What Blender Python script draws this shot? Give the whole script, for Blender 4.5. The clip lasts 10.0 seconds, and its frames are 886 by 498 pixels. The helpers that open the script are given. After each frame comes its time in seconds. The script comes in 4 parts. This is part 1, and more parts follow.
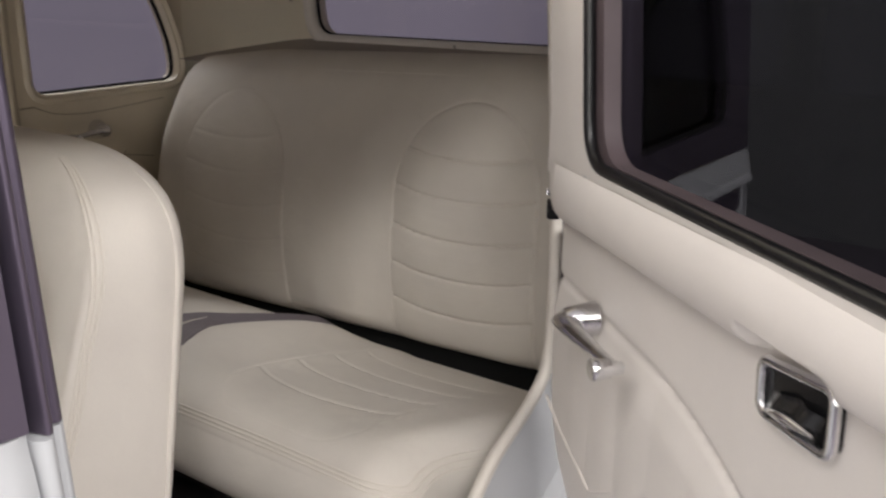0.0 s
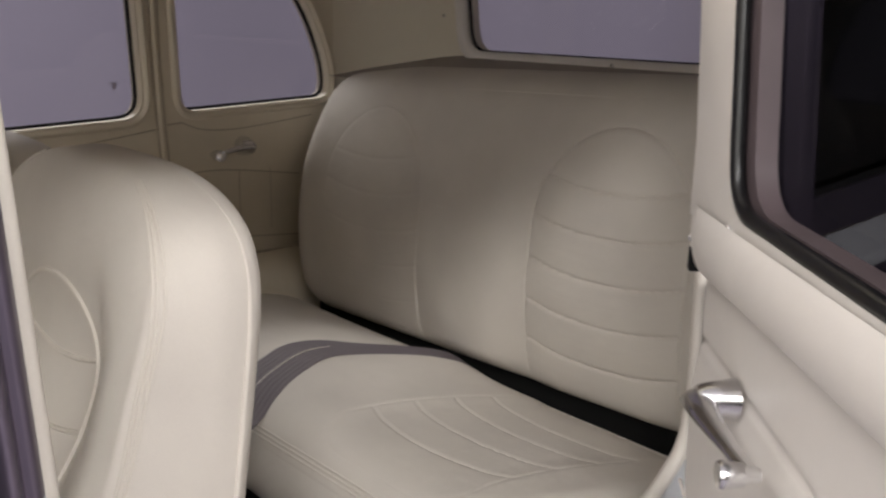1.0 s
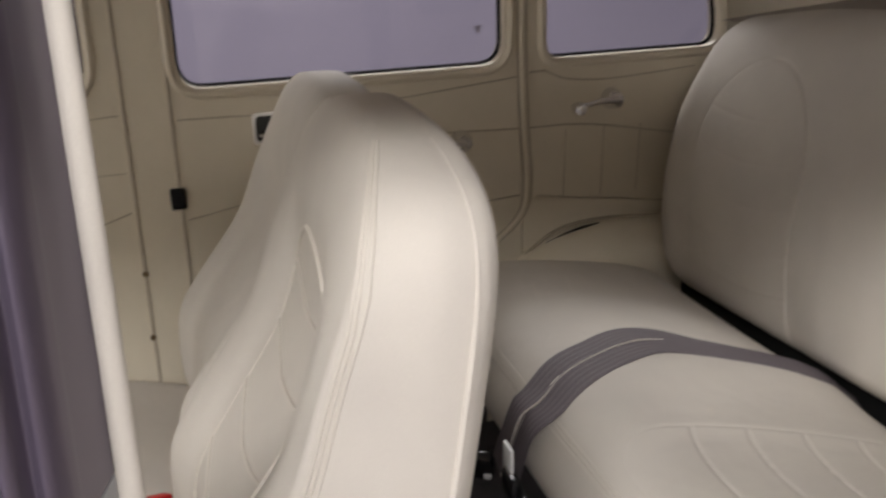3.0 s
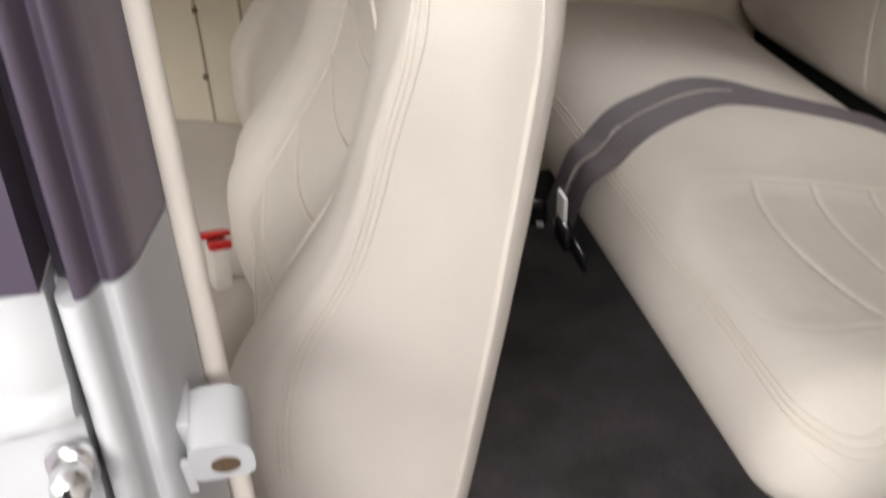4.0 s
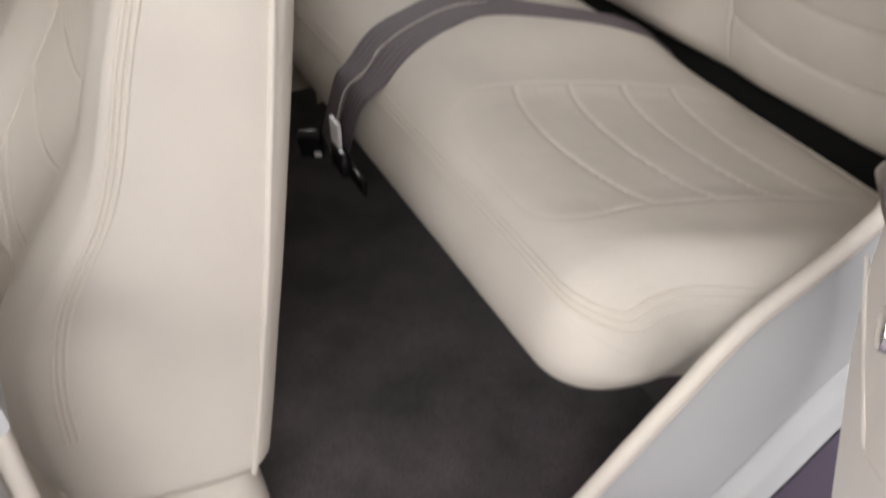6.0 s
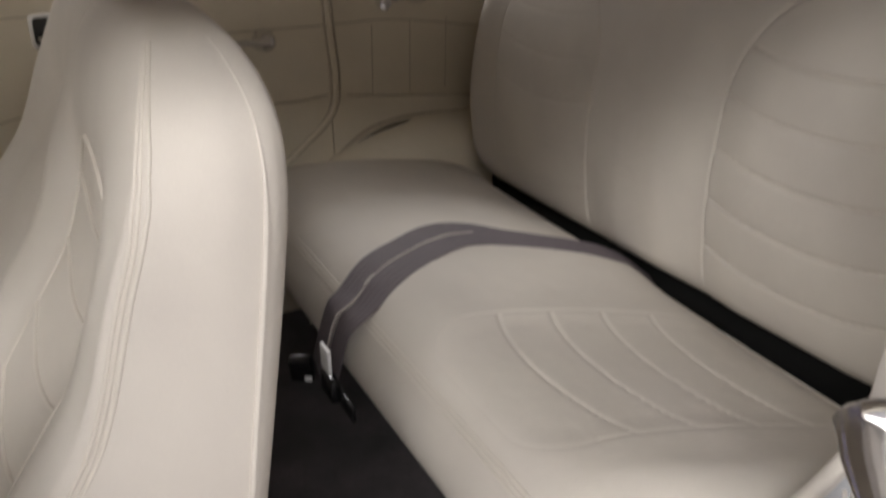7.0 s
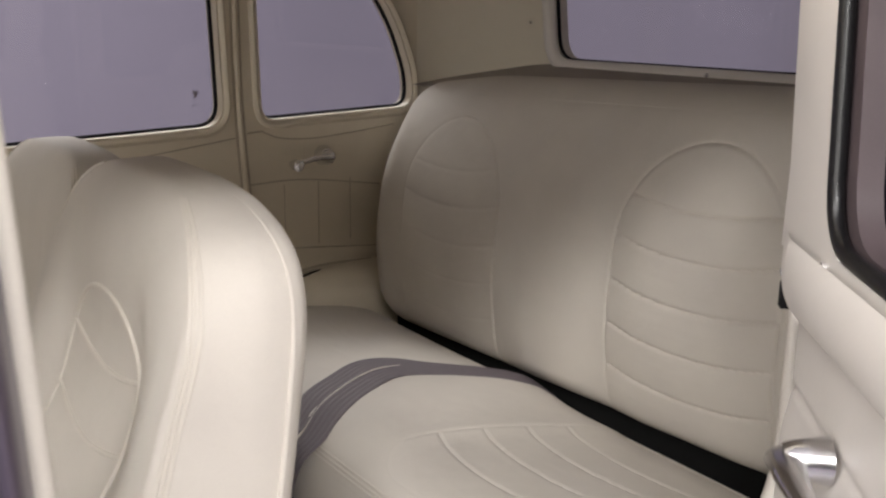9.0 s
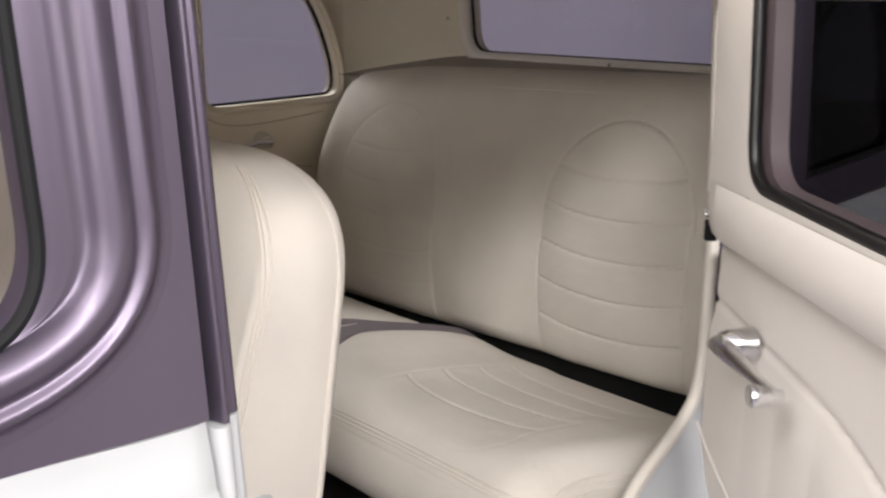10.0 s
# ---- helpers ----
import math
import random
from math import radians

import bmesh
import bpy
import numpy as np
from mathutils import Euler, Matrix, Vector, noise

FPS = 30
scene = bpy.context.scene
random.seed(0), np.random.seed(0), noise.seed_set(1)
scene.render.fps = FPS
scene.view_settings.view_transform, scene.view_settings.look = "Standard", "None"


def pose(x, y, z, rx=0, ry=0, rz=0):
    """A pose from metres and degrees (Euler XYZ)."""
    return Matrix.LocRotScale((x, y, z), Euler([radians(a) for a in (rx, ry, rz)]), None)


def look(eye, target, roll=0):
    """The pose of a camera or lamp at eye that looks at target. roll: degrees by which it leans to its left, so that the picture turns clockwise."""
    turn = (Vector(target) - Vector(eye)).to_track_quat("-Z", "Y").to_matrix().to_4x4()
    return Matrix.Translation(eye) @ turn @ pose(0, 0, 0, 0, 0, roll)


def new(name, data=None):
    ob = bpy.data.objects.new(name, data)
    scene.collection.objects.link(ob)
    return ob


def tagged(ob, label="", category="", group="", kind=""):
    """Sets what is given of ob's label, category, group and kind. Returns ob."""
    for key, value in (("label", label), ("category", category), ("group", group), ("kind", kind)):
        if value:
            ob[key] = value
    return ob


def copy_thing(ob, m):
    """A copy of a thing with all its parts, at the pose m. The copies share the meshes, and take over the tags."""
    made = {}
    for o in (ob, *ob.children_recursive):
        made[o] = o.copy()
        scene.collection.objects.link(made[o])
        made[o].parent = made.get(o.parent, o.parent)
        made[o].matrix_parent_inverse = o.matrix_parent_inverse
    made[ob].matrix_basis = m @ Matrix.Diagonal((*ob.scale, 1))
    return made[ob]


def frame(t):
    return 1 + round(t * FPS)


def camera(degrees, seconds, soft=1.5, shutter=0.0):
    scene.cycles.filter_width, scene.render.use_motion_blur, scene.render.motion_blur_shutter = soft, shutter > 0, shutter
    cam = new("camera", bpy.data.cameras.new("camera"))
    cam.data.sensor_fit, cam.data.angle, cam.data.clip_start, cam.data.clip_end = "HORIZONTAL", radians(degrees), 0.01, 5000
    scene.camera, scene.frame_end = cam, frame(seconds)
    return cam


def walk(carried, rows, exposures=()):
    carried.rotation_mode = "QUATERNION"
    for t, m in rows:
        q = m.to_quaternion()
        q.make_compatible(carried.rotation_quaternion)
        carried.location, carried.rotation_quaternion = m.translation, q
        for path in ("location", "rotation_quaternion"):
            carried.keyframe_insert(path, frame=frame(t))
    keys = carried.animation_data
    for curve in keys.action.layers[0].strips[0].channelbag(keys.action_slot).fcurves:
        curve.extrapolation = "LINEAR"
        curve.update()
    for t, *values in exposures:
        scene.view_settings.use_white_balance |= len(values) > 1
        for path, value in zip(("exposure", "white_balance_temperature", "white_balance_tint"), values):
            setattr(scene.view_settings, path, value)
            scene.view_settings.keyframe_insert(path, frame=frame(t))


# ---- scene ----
import functools

cam = camera(52.3, 10.0, soft=2.3, shutter=0.5)

PATH = [
    (0, (-0.421, -0.525, 1.465), (1.142, 0.587, 0.899), 0.7),
    (0.5, (-0.342, -0.507, 1.460), (1.115, 0.753, 0.923), 0.8),
    (1, (-0.260, -0.486, 1.456), (1.053, 0.925, 0.923), 0.3),
    (1.5, (-0.175, -0.457, 1.446), (0.971, 1.088, 0.900), 0.1),
    (2, (-0.105, -0.411, 1.443), (0.827, 1.268, 0.884), -0.2),
    (2.2, (-0.083, -0.402, 1.439), (0.771, 1.318, 0.882), -0.3),
    (3.3, (-0.026, -0.356, 1.431), (0.367, 1.470, 0.715), -1.7),
    (3.5, (-0.026, -0.346, 1.428), (0.325, 1.434, 0.588), -1.5),
    (4, (-0.028, -0.348, 1.413), (0.288, 1.279, 0.293), -2.0),
    (4.5, (-0.025, -0.347, 1.388), (0.305, 1.120, 0.068), -2.3),
    (5, (-0.012, -0.356, 1.384), (0.383, 0.981, -0.050), -2.1),
    (5.2, (-0.001, -0.361, 1.383), (0.459, 0.928, -0.074), -2.1),
    (6.3, (-0.004, -0.363, 1.404), (0.743, 1.116, 0.283), -0.4),
    (6.5, (-0.003, -0.365, 1.414), (0.759, 1.149, 0.351), -0.3),
    (7, (0.000, -0.378, 1.431), (0.815, 1.242, 0.587), -0.6),
    (7.5, (0.000, -0.366, 1.436), (0.866, 1.329, 0.822), -0.4),
    (8, (-0.002, -0.382, 1.446), (0.878, 1.349, 0.969), -0.5),
    (8.5, (-0.062, -0.426, 1.453), (0.941, 1.227, 0.938), -0.4),
    (9, (-0.185, -0.454, 1.457), (0.966, 1.095, 0.936), 0.0),
    (9.5, (-0.323, -0.488, 1.463), (0.920, 0.987, 0.935), 0.2),
    (10, (-0.442, -0.519, 1.465), (0.932, 0.833, 0.932), 0.5),
]
walk(cam, [(t, look(e, g, r)) for t, e, g, r in PATH],
     [(0.0, -0.58), (1.0, -0.50), (2.0, -0.53), (3.5, -0.22), (4.0, -0.12), (4.5, -0.20), (5.0, -0.25), (6.5, -0.32), (7.0, -0.47), (7.5, -0.60), (8.0, -0.25), (9.0, -0.20), (10.0, -0.15)])


# ---- light ----
world = bpy.data.worlds.new("studio_air")
scene.world = world
world.use_nodes = True
world.node_tree.nodes["Background"].inputs["Color"].default_value = (0.72, 0.70, 0.78, 1)
world.node_tree.nodes["Background"].inputs["Strength"].default_value = 0.02


def area_lamp(name, eye, target, sx, sy, watts, colour):
    d = bpy.data.lights.new(name, "AREA")
    d.shape, d.size, d.size_y, d.energy, d.color = "RECTANGLE", sx, sy, watts, colour
    ob = new(name, d)
    ob.matrix_world = look(eye, target)
    return ob


area_lamp("studio_fore_softbox", (-4.6, -3.6, 4.1), (0.8, 0.6, 1.0), 1.8, 1.2, 128, (1.0, 0.965, 0.93))
area_lamp("studio_hood_softbox", (-4.3, -0.9, 1.85), (0.6, 0.9, 1.2), 4.2, 1.3, 92, (1.0, 0.955, 0.90))
area_lamp("studio_front_light", (-3.2, -0.4, 4.3), (0.2, -0.2, 1.1), 2.4, 1.2, 125, (1.0, 0.965, 0.95))
area_lamp("studio_corner_light", (-2.3, -3.1, 4.1), (0.5, 0.4, 0.85), 1.8, 1.0, 200, (1.0, 0.97, 0.95))
area_lamp("studio_row_light", (-0.4, -5.0, 4.1), (0.1, 0.9, 0.8), 3.4, 1.0, 485, (1.0, 0.97, 0.95))
# fill added on the far side to brighten the rear cushion, no known source
area_lamp("cushion_fill_light", (1.5, 4.7, 4.4), (0.45, 0.9, 0.8), 2.6, 1.2, 215, (1.0, 0.97, 0.95))
area_lamp("studio_wall_light", (1.4, 3.4, 4.3), (1.6, 6.4, 1.4), 4.4, 0.8, 25, (0.93, 0.90, 1.0))
area_lamp("studio_back_light", (3.9, 2.6, 4.3), (6.4, 5.0, 1.4), 4.0, 0.8, 4, (0.93, 0.92, 1.0))


# ---- materials ----
def material(name, colour, rough=0.5, metal=0.0, grain=0.0, grain_scale=400.0, bump=0.0, blotch=0.0, blotch_scale=6.0,
             coat=0.0, bump_scale=None, sheen=0.0, tint=None, crease=0.0, crease_scale=24.0):
    m = bpy.data.materials.new(name)
    m.use_nodes = True
    nt = m.node_tree
    b = nt.nodes["Principled BSDF"]
    b.inputs["Base Color"].default_value = (*colour, 1)
    b.inputs["Roughness"].default_value = rough
    b.inputs["Metallic"].default_value = metal
    b.inputs["Coat Weight"].default_value = coat
    b.inputs["Coat Roughness"].default_value = 0.06
    b.inputs["Sheen Weight"].default_value = sheen
    tc = nt.nodes.new("ShaderNodeTexCoord")

    def noise_node(scale, detail):
        n = nt.nodes.new("ShaderNodeTexNoise")
        n.inputs["Scale"].default_value, n.inputs["Detail"].default_value = scale, detail
        nt.links.new(tc.outputs["Object"], n.inputs["Vector"])
        return n

    last = None
    if blotch:
        n = noise_node(blotch_scale, 5)
        r = nt.nodes.new("ShaderNodeMapRange")
        r.inputs["From Min"].default_value, r.inputs["From Max"].default_value = 0.3, 0.7
        nt.links.new(n.outputs["Fac"], r.inputs["Value"])
        mx = nt.nodes.new("ShaderNodeMix")
        mx.data_type = "RGBA"
        dark = tint or tuple(c * (1 - blotch) for c in colour)
        mx.inputs[6].default_value, mx.inputs[7].default_value = (*dark, 1), (*colour, 1)
        nt.links.new(r.outputs["Result"], mx.inputs[0])
        last = mx.outputs[2]
    if grain:
        n = noise_node(grain_scale, 3)
        mx = nt.nodes.new("ShaderNodeMix")
        mx.data_type, mx.blend_type = "RGBA", "MULTIPLY"
        mx.inputs[0].default_value = 1.0
        r = nt.nodes.new("ShaderNodeMapRange")
        r.inputs["From Min"].default_value, r.inputs["From Max"].default_value = 0.3, 0.7
        r.inputs["To Min"].default_value, r.inputs["To Max"].default_value = 1 - grain, 1 + grain * 0.4
        nt.links.new(n.outputs["Fac"], r.inputs["Value"])
        if last is None:
            mx.inputs[6].default_value = (*colour, 1)
        else:
            nt.links.new(last, mx.inputs[6])
        nt.links.new(r.outputs["Result"], mx.inputs[7])
        last = mx.outputs[2]
        rr = nt.nodes.new("ShaderNodeMapRange")
        rr.inputs["To Min"].default_value, rr.inputs["To Max"].default_value = max(0.02, rough - 0.08), min(1, rough + 0.08)
        nt.links.new(n.outputs["Fac"], rr.inputs["Value"])
        nt.links.new(rr.outputs["Result"], b.inputs["Roughness"])
    if last is not None:
        nt.links.new(last, b.inputs["Base Color"])
    if bump:
        n = noise_node(bump_scale or grain_scale, 4)
        bp = nt.nodes.new("ShaderNodeBump")
        bp.inputs["Strength"].default_value, bp.inputs["Distance"].default_value = bump, 0.001
        nt.links.new(n.outputs["Fac"], bp.inputs["Height"])
        nt.links.new(bp.outputs["Normal"], b.inputs["Normal"])
        if crease:
            n2 = noise_node(crease_scale, 2)
            b2 = nt.nodes.new("ShaderNodeBump")
            b2.inputs["Strength"].default_value, b2.inputs["Distance"].default_value = crease, 0.006
            nt.links.new(n2.outputs["Fac"], b2.inputs["Height"])
            nt.links.new(b2.outputs["Normal"], bp.inputs["Normal"])
    return m


M_LEATHER = material("cream_leather", (0.660, 0.617, 0.555), 0.62, grain=0.04, grain_scale=900, bump=0.25, bump_scale=1400, blotch=0.12, blotch_scale=6, tint=(0.592, 0.55, 0.500), crease=0.28)
M_LEATHER.node_tree.nodes["Principled BSDF"].inputs["Specular IOR Level"].default_value = 0.32
M_TRIM = material("cream_trim_vinyl", (0.70, 0.628, 0.50), 0.5, grain=0.04, grain_scale=700, bump=0.3, bump_scale=1100, blotch=0.07, blotch_scale=9, crease=0.3, crease_scale=16)
M_HEADLINER = material("cream_headliner_cloth", (0.78, 0.72, 0.60), 0.8, grain=0.06, grain_scale=1200, bump=0.4, bump_scale=1500, blotch=0.04, blotch_scale=8)
M_DOORTRIM = material("pale_door_leather", (0.80, 0.758, 0.715), 0.44, grain=0.03, grain_scale=900, bump=0.2, bump_scale=1300, blotch=0.05, blotch_scale=8, crease=0.25, crease_scale=20)
M_SEAM = material("cream_seam_thread", (0.65, 0.605, 0.54), 0.5, grain=0.06, grain_scale=1500)
M_SHELF = material("parcel_shelf_cloth", (0.40, 0.355, 0.315), 0.9, grain=0.12, grain_scale=1200, bump=0.4, bump_scale=1500, blotch=0.1, blotch_scale=9)
# darker cream for cords in grooves and seams, their shade put into the colour
M_GROOVE = material("painted_groove_shade", (0.45, 0.39, 0.30), 0.7, grain=0.1, grain_scale=900)
M_PURPLE = material("purple_grey_metallic_paint", (0.124, 0.102, 0.141), 0.43, metal=0.7, grain=0.05, grain_scale=2500, coat=0.15)
M_WHITE = material("white_body_paint", (0.40, 0.406, 0.418), 0.6, coat=0.04, blotch=0.05, blotch_scale=12)
M_BLACK = material("black_rubber", (0.008, 0.008, 0.009), 0.75, grain=0.2, grain_scale=600)
M_BLACK.node_tree.nodes["Principled BSDF"].inputs["Specular IOR Level"].default_value = 0.22
M_CARPET = material("charcoal_carpet", (0.078, 0.063, 0.068), 0.95, grain=0.5, grain_scale=420, bump=1.0, bump_scale=500, blotch=0.5, blotch_scale=11, sheen=0.2, tint=(0.024, 0.021, 0.0225))
M_SEAL = material("glossy_black_rubber", (0.008, 0.008, 0.009), 0.3, grain=0.1, grain_scale=600)
# near-black filler: deep shade of the gaps round the bench, put in as colour
M_VOID = material("black_gap_fill", (0.004, 0.004, 0.004), 0.95, grain=0.2, grain_scale=500)
M_NICKEL = material("satin_nickel", (0.84, 0.84, 0.84), 0.30, metal=1.0, blotch=0.08, blotch_scale=60)
M_CHROME = material("chrome", (0.82, 0.82, 0.83), 0.19, metal=1.0, blotch=0.08, blotch_scale=60)
M_WEB = material("grey_belt_webbing", (0.145, 0.122, 0.136), 0.6, grain=0.25, grain_scale=1200, bump=0.5, bump_scale=1600)
M_RED = material("red_plastic", (0.5, 0.012, 0.012), 0.35, grain=0.05, grain_scale=300)
M_CLEARWHITE = material("ivory_plastic", (0.75, 0.72, 0.66), 0.4, grain=0.03, grain_scale=300)
M_BLACKPLASTIC = material("black_plastic", (0.012, 0.012, 0.013), 0.18, grain=0.1, grain_scale=500)
M_LABEL = material("white_label", (0.85, 0.85, 0.85), 0.5, grain=0.02, grain_scale=300)
M_MARK = material("pale_etching", (0.34, 0.31, 0.38), 0.8, grain=0.05, grain_scale=300)
M_BRASS = material("worn_brass", (0.16, 0.11, 0.06), 0.5, metal=0.6, grain=0.3, grain_scale=300)
M_WALL = material("lilac_studio_wall", (0.27, 0.25, 0.31), 0.9, blotch=0.03, blotch_scale=0.6, grain=0.02, grain_scale=60)
M_DARKWALL = material("dark_studio_curtain", (0.02, 0.02, 0.022), 0.9, blotch=0.4, blotch_scale=0.8, grain=0.1, grain_scale=60)
M_GREYFLAT = material("dark_grey_flat", (0.15, 0.155, 0.16), 0.9, blotch=0.15, blotch_scale=0.7, grain=0.05, grain_scale=60)
M_CEIL = material("grey_studio_ceiling", (0.55, 0.53, 0.55), 0.9, blotch=0.1, blotch_scale=0.7, grain=0.05, grain_scale=60)
M_STUDIOFLOOR = material("grey_studio_floor", (0.16, 0.14, 0.17), 0.35, blotch=0.2, blotch_scale=1.5, grain=0.1, grain_scale=90)


def pane_material(name, tint, gloss=0.05, edge=0.9):
    m = bpy.data.materials.new(name)
    m.use_nodes = True
    nt = m.node_tree
    nt.nodes.remove(nt.nodes["Principled BSDF"])
    tr = nt.nodes.new("ShaderNodeBsdfTransparent")
    gl = nt.nodes.new("ShaderNodeBsdfGlossy")
    fr = nt.nodes.new("ShaderNodeLayerWeight")
    pw = nt.nodes.new("ShaderNodeMath")
    ad = nt.nodes.new("ShaderNodeMath")
    pw.operation, ad.operation = "POWER", "MULTIPLY_ADD"
    pw.inputs[1].default_value = 5.0
    ad.inputs[1].default_value, ad.inputs[2].default_value = edge, gloss
    mx = nt.nodes.new("ShaderNodeMixShader")
    tr.inputs["Color"].default_value = (*tint, 1)
    gl.inputs["Roughness"].default_value = 0.02
    fr.inputs["Blend"].default_value = 0.5
    nt.links.new(fr.outputs["Facing"], pw.inputs[0])
    nt.links.new(pw.outputs["Value"], ad.inputs[0])
    nt.links.new(ad.outputs["Value"], mx.inputs["Fac"])
    nt.links.new(tr.outputs["BSDF"], mx.inputs[1])
    nt.links.new(gl.outputs["BSDF"], mx.inputs[2])
    nt.links.new(mx.outputs["Shader"], nt.nodes["Material Output"].inputs["Surface"])
    return m


M_FRAME = material("pinkish_primed_frame", (0.115, 0.088, 0.094), 0.5, grain=0.05, grain_scale=500, blotch=0.15, blotch_scale=20)
M_GLASS = pane_material("window_glass", (0.96, 0.95, 0.97), 0.022)
M_TINTED = pane_material("tinted_door_glass", (0.33, 0.33, 0.34), 0.010, 0.12)
M_SMOKED = pane_material("smoked_quarter_glass", (0.03, 0.03, 0.032), 0.03)


# ---- building helpers ----
def mesh_of(bm, name):
    bmesh.ops.recalc_face_normals(bm, faces=bm.faces)
    me = bpy.data.meshes.new(name)
    bm.to_mesh(me)
    bm.free()
    return me


def part(name, bm, mat, parent=None, label="", smooth=True):
    me = bm if isinstance(bm, bpy.types.Mesh) else mesh_of(bm, name)
    ob = new(name, me)
    if not me.materials:
        me.materials.append(mat)
    if smooth:
        me.shade_smooth()
        me.set_sharp_from_angle(angle=radians(42))
    if parent is not None:
        ob.parent = parent
    if label:
        tagged(ob, label)
    return ob


def empty(name, m=None):
    ob = new(name)
    if m is not None:
        ob.matrix_world = m
    return ob


def box(x0, y0, z0, x1, y1, z1, bevel=0.0, seg=2):
    bm = bmesh.new()
    bmesh.ops.create_cube(bm, size=1.0, matrix=Matrix.Translation(((x0 + x1) / 2, (y0 + y1) / 2, (z0 + z1) / 2)) @ Matrix.Diagonal((abs(x1 - x0), abs(y1 - y0), abs(z1 - z0), 1)))
    if bevel:
        bmesh.ops.bevel(bm, geom=bm.edges[:], offset=bevel, segments=seg, profile=0.5, affect="EDGES")
    return bm


def tube(points, r, n=8, closed=False, flat=1.0):
    """A round cord along points. r: radius or a list."""
    bm = bmesh.new()
    pts = [Vector(p) for p in points]
    k = len(pts)
    rings = []
    up = None
    for i, p in enumerate(pts):
        a = pts[(i - 1) % k] if closed or i else p
        b = pts[(i + 1) % k] if closed or i < k - 1 else p
        d = (b - a).normalized()
        if up is None:
            up = Vector((0, 0, 1)) if abs(d.z) < 0.9 else Vector((1, 0, 0))
        side = d.cross(up).normalized()
        up = side.cross(d).normalized()
        rad = r[i] if isinstance(r, (list, tuple)) else r
        rings.append([bm.verts.new(p + side * math.cos(2 * math.pi * j / n) * rad + up * math.sin(2 * math.pi * j / n) * rad * flat) for j in range(n)])
    for i in range(k if closed else k - 1):
        A, B = rings[i], rings[(i + 1) % k]
        for j in range(n):
            bm.faces.new((A[j], A[(j + 1) % n], B[(j + 1) % n], B[j]))
    if not closed:
        bm.faces.new(rings[0][::-1])
        bm.faces.new(rings[-1])
    return bm


def spline(pts, n):
    """Catmull-Rom through pts, n points."""
    p = [np.array(q, float) for q in pts]
    p = [2 * p[0] - p[1]] + p + [2 * p[-1] - p[-2]]
    m = len(p) - 3
    out = []
    for i in range(n):
        t = i / (n - 1) * m
        k = min(int(t), m - 1)
        t -= k
        a, b, c, d = p[k:k + 4]
        out.append(0.5 * (2 * b + (c - a) * t + (2 * a - 5 * b + 4 * c - d) * t * t + (3 * b - a - 3 * c + d) * t ** 3))
    return out


def curve1(pts):
    """A function through (key, value) points, smooth and monotone between."""
    xs = [q[0] for q in pts]
    ys = [q[1] for q in pts]

    def f(x):
        if x <= xs[0]:
            return ys[0]
        for i in range(len(xs) - 1):
            if x <= xs[i + 1]:
                h = xs[i + 1] - xs[i]
                t = (x - xs[i]) / h
                def slope(j):
                    if j == 0 or j == len(xs) - 1:
                        k = 0 if j == 0 else j - 1
                        return (ys[k + 1] - ys[k]) / (xs[k + 1] - xs[k])
                    return (ys[j + 1] - ys[j - 1]) / (xs[j + 1] - xs[j - 1])
                m0, m1 = slope(i) * h, slope(i + 1) * h
                return ys[i] * (2 * t ** 3 - 3 * t * t + 1) + m0 * (t ** 3 - 2 * t * t + t) + ys[i + 1] * (3 * t * t - 2 * t ** 3) + m1 * (t ** 3 - t * t)
        return ys[-1]
    return f


def rounded(pts, seg=6):
    """Outline from (x, z, radius) corners."""
    out = []
    k = len(pts)
    for i in range(k):
        p = np.array(pts[i][:2], float)
        r = pts[i][2]
        a = np.array(pts[i - 1][:2], float) - p
        b = np.array(pts[(i + 1) % k][:2], float) - p
        la, lb = np.linalg.norm(a), np.linalg.norm(b)
        if r <= 0:
            out.append(tuple(p))
            continue
        r = min(r, la * 0.49, lb * 0.49)
        s, e = p + a / la * r, p + b / lb * r
        for j in range(seg + 1):
            t = j / seg
            out.append(tuple((1 - t) ** 2 * s + 2 * t * (1 - t) * p + t * t * e))
    return out


def plate(outer, holes, place, thick):
    """A plate from an outline with holes, in a plane. place(a, b, d): the world point, d the depth 0 to thick."""
    bm = bmesh.new()
    edges = []
    for loop in [outer] + list(holes):
        vs = [bm.verts.new(place(a, b, 0)) for a, b in loop]
        edges += [bm.edges.new((vs[i], vs[(i + 1) % len(vs)])) for i in range(len(vs))]
    got = bmesh.ops.triangle_fill(bm, use_beauty=True, use_dissolve=False, edges=edges)
    faces = [g for g in got["geom"] if isinstance(g, bmesh.types.BMFace)]
    ext = bmesh.ops.extrude_face_region(bm, geom=faces)
    off = Vector(place(0, 0, thick)) - Vector(place(0, 0, 0))
    bmesh.ops.translate(bm, vec=off, verts=[g for g in ext["geom"] if isinstance(g, bmesh.types.BMVert)])
    return bm


def grid(fn, nu, nv, wrap=False):
    """A sheet fn(u, v) over 0..1 squared."""
    bm = bmesh.new()
    rows = [[bm.verts.new(fn(i / (nu if wrap else nu - 1), j / (nv - 1))) for i in range(nu)] for j in range(nv)]
    for j in range(nv - 1):
        for i in range(nu if wrap else nu - 1):
            a = (i + 1) % nu
            bm.faces.new((rows[j][i], rows[j][a], rows[j + 1][a], rows[j + 1][i]))
    return bm, rows


def bell(d, w):
    return math.exp(-(d / w) ** 2)


def smooth01(a, b, x):
    t = min(1, max(0, (x - a) / (b - a)))  # a above b falls instead of rising
    return t * t * (3 - 2 * t)


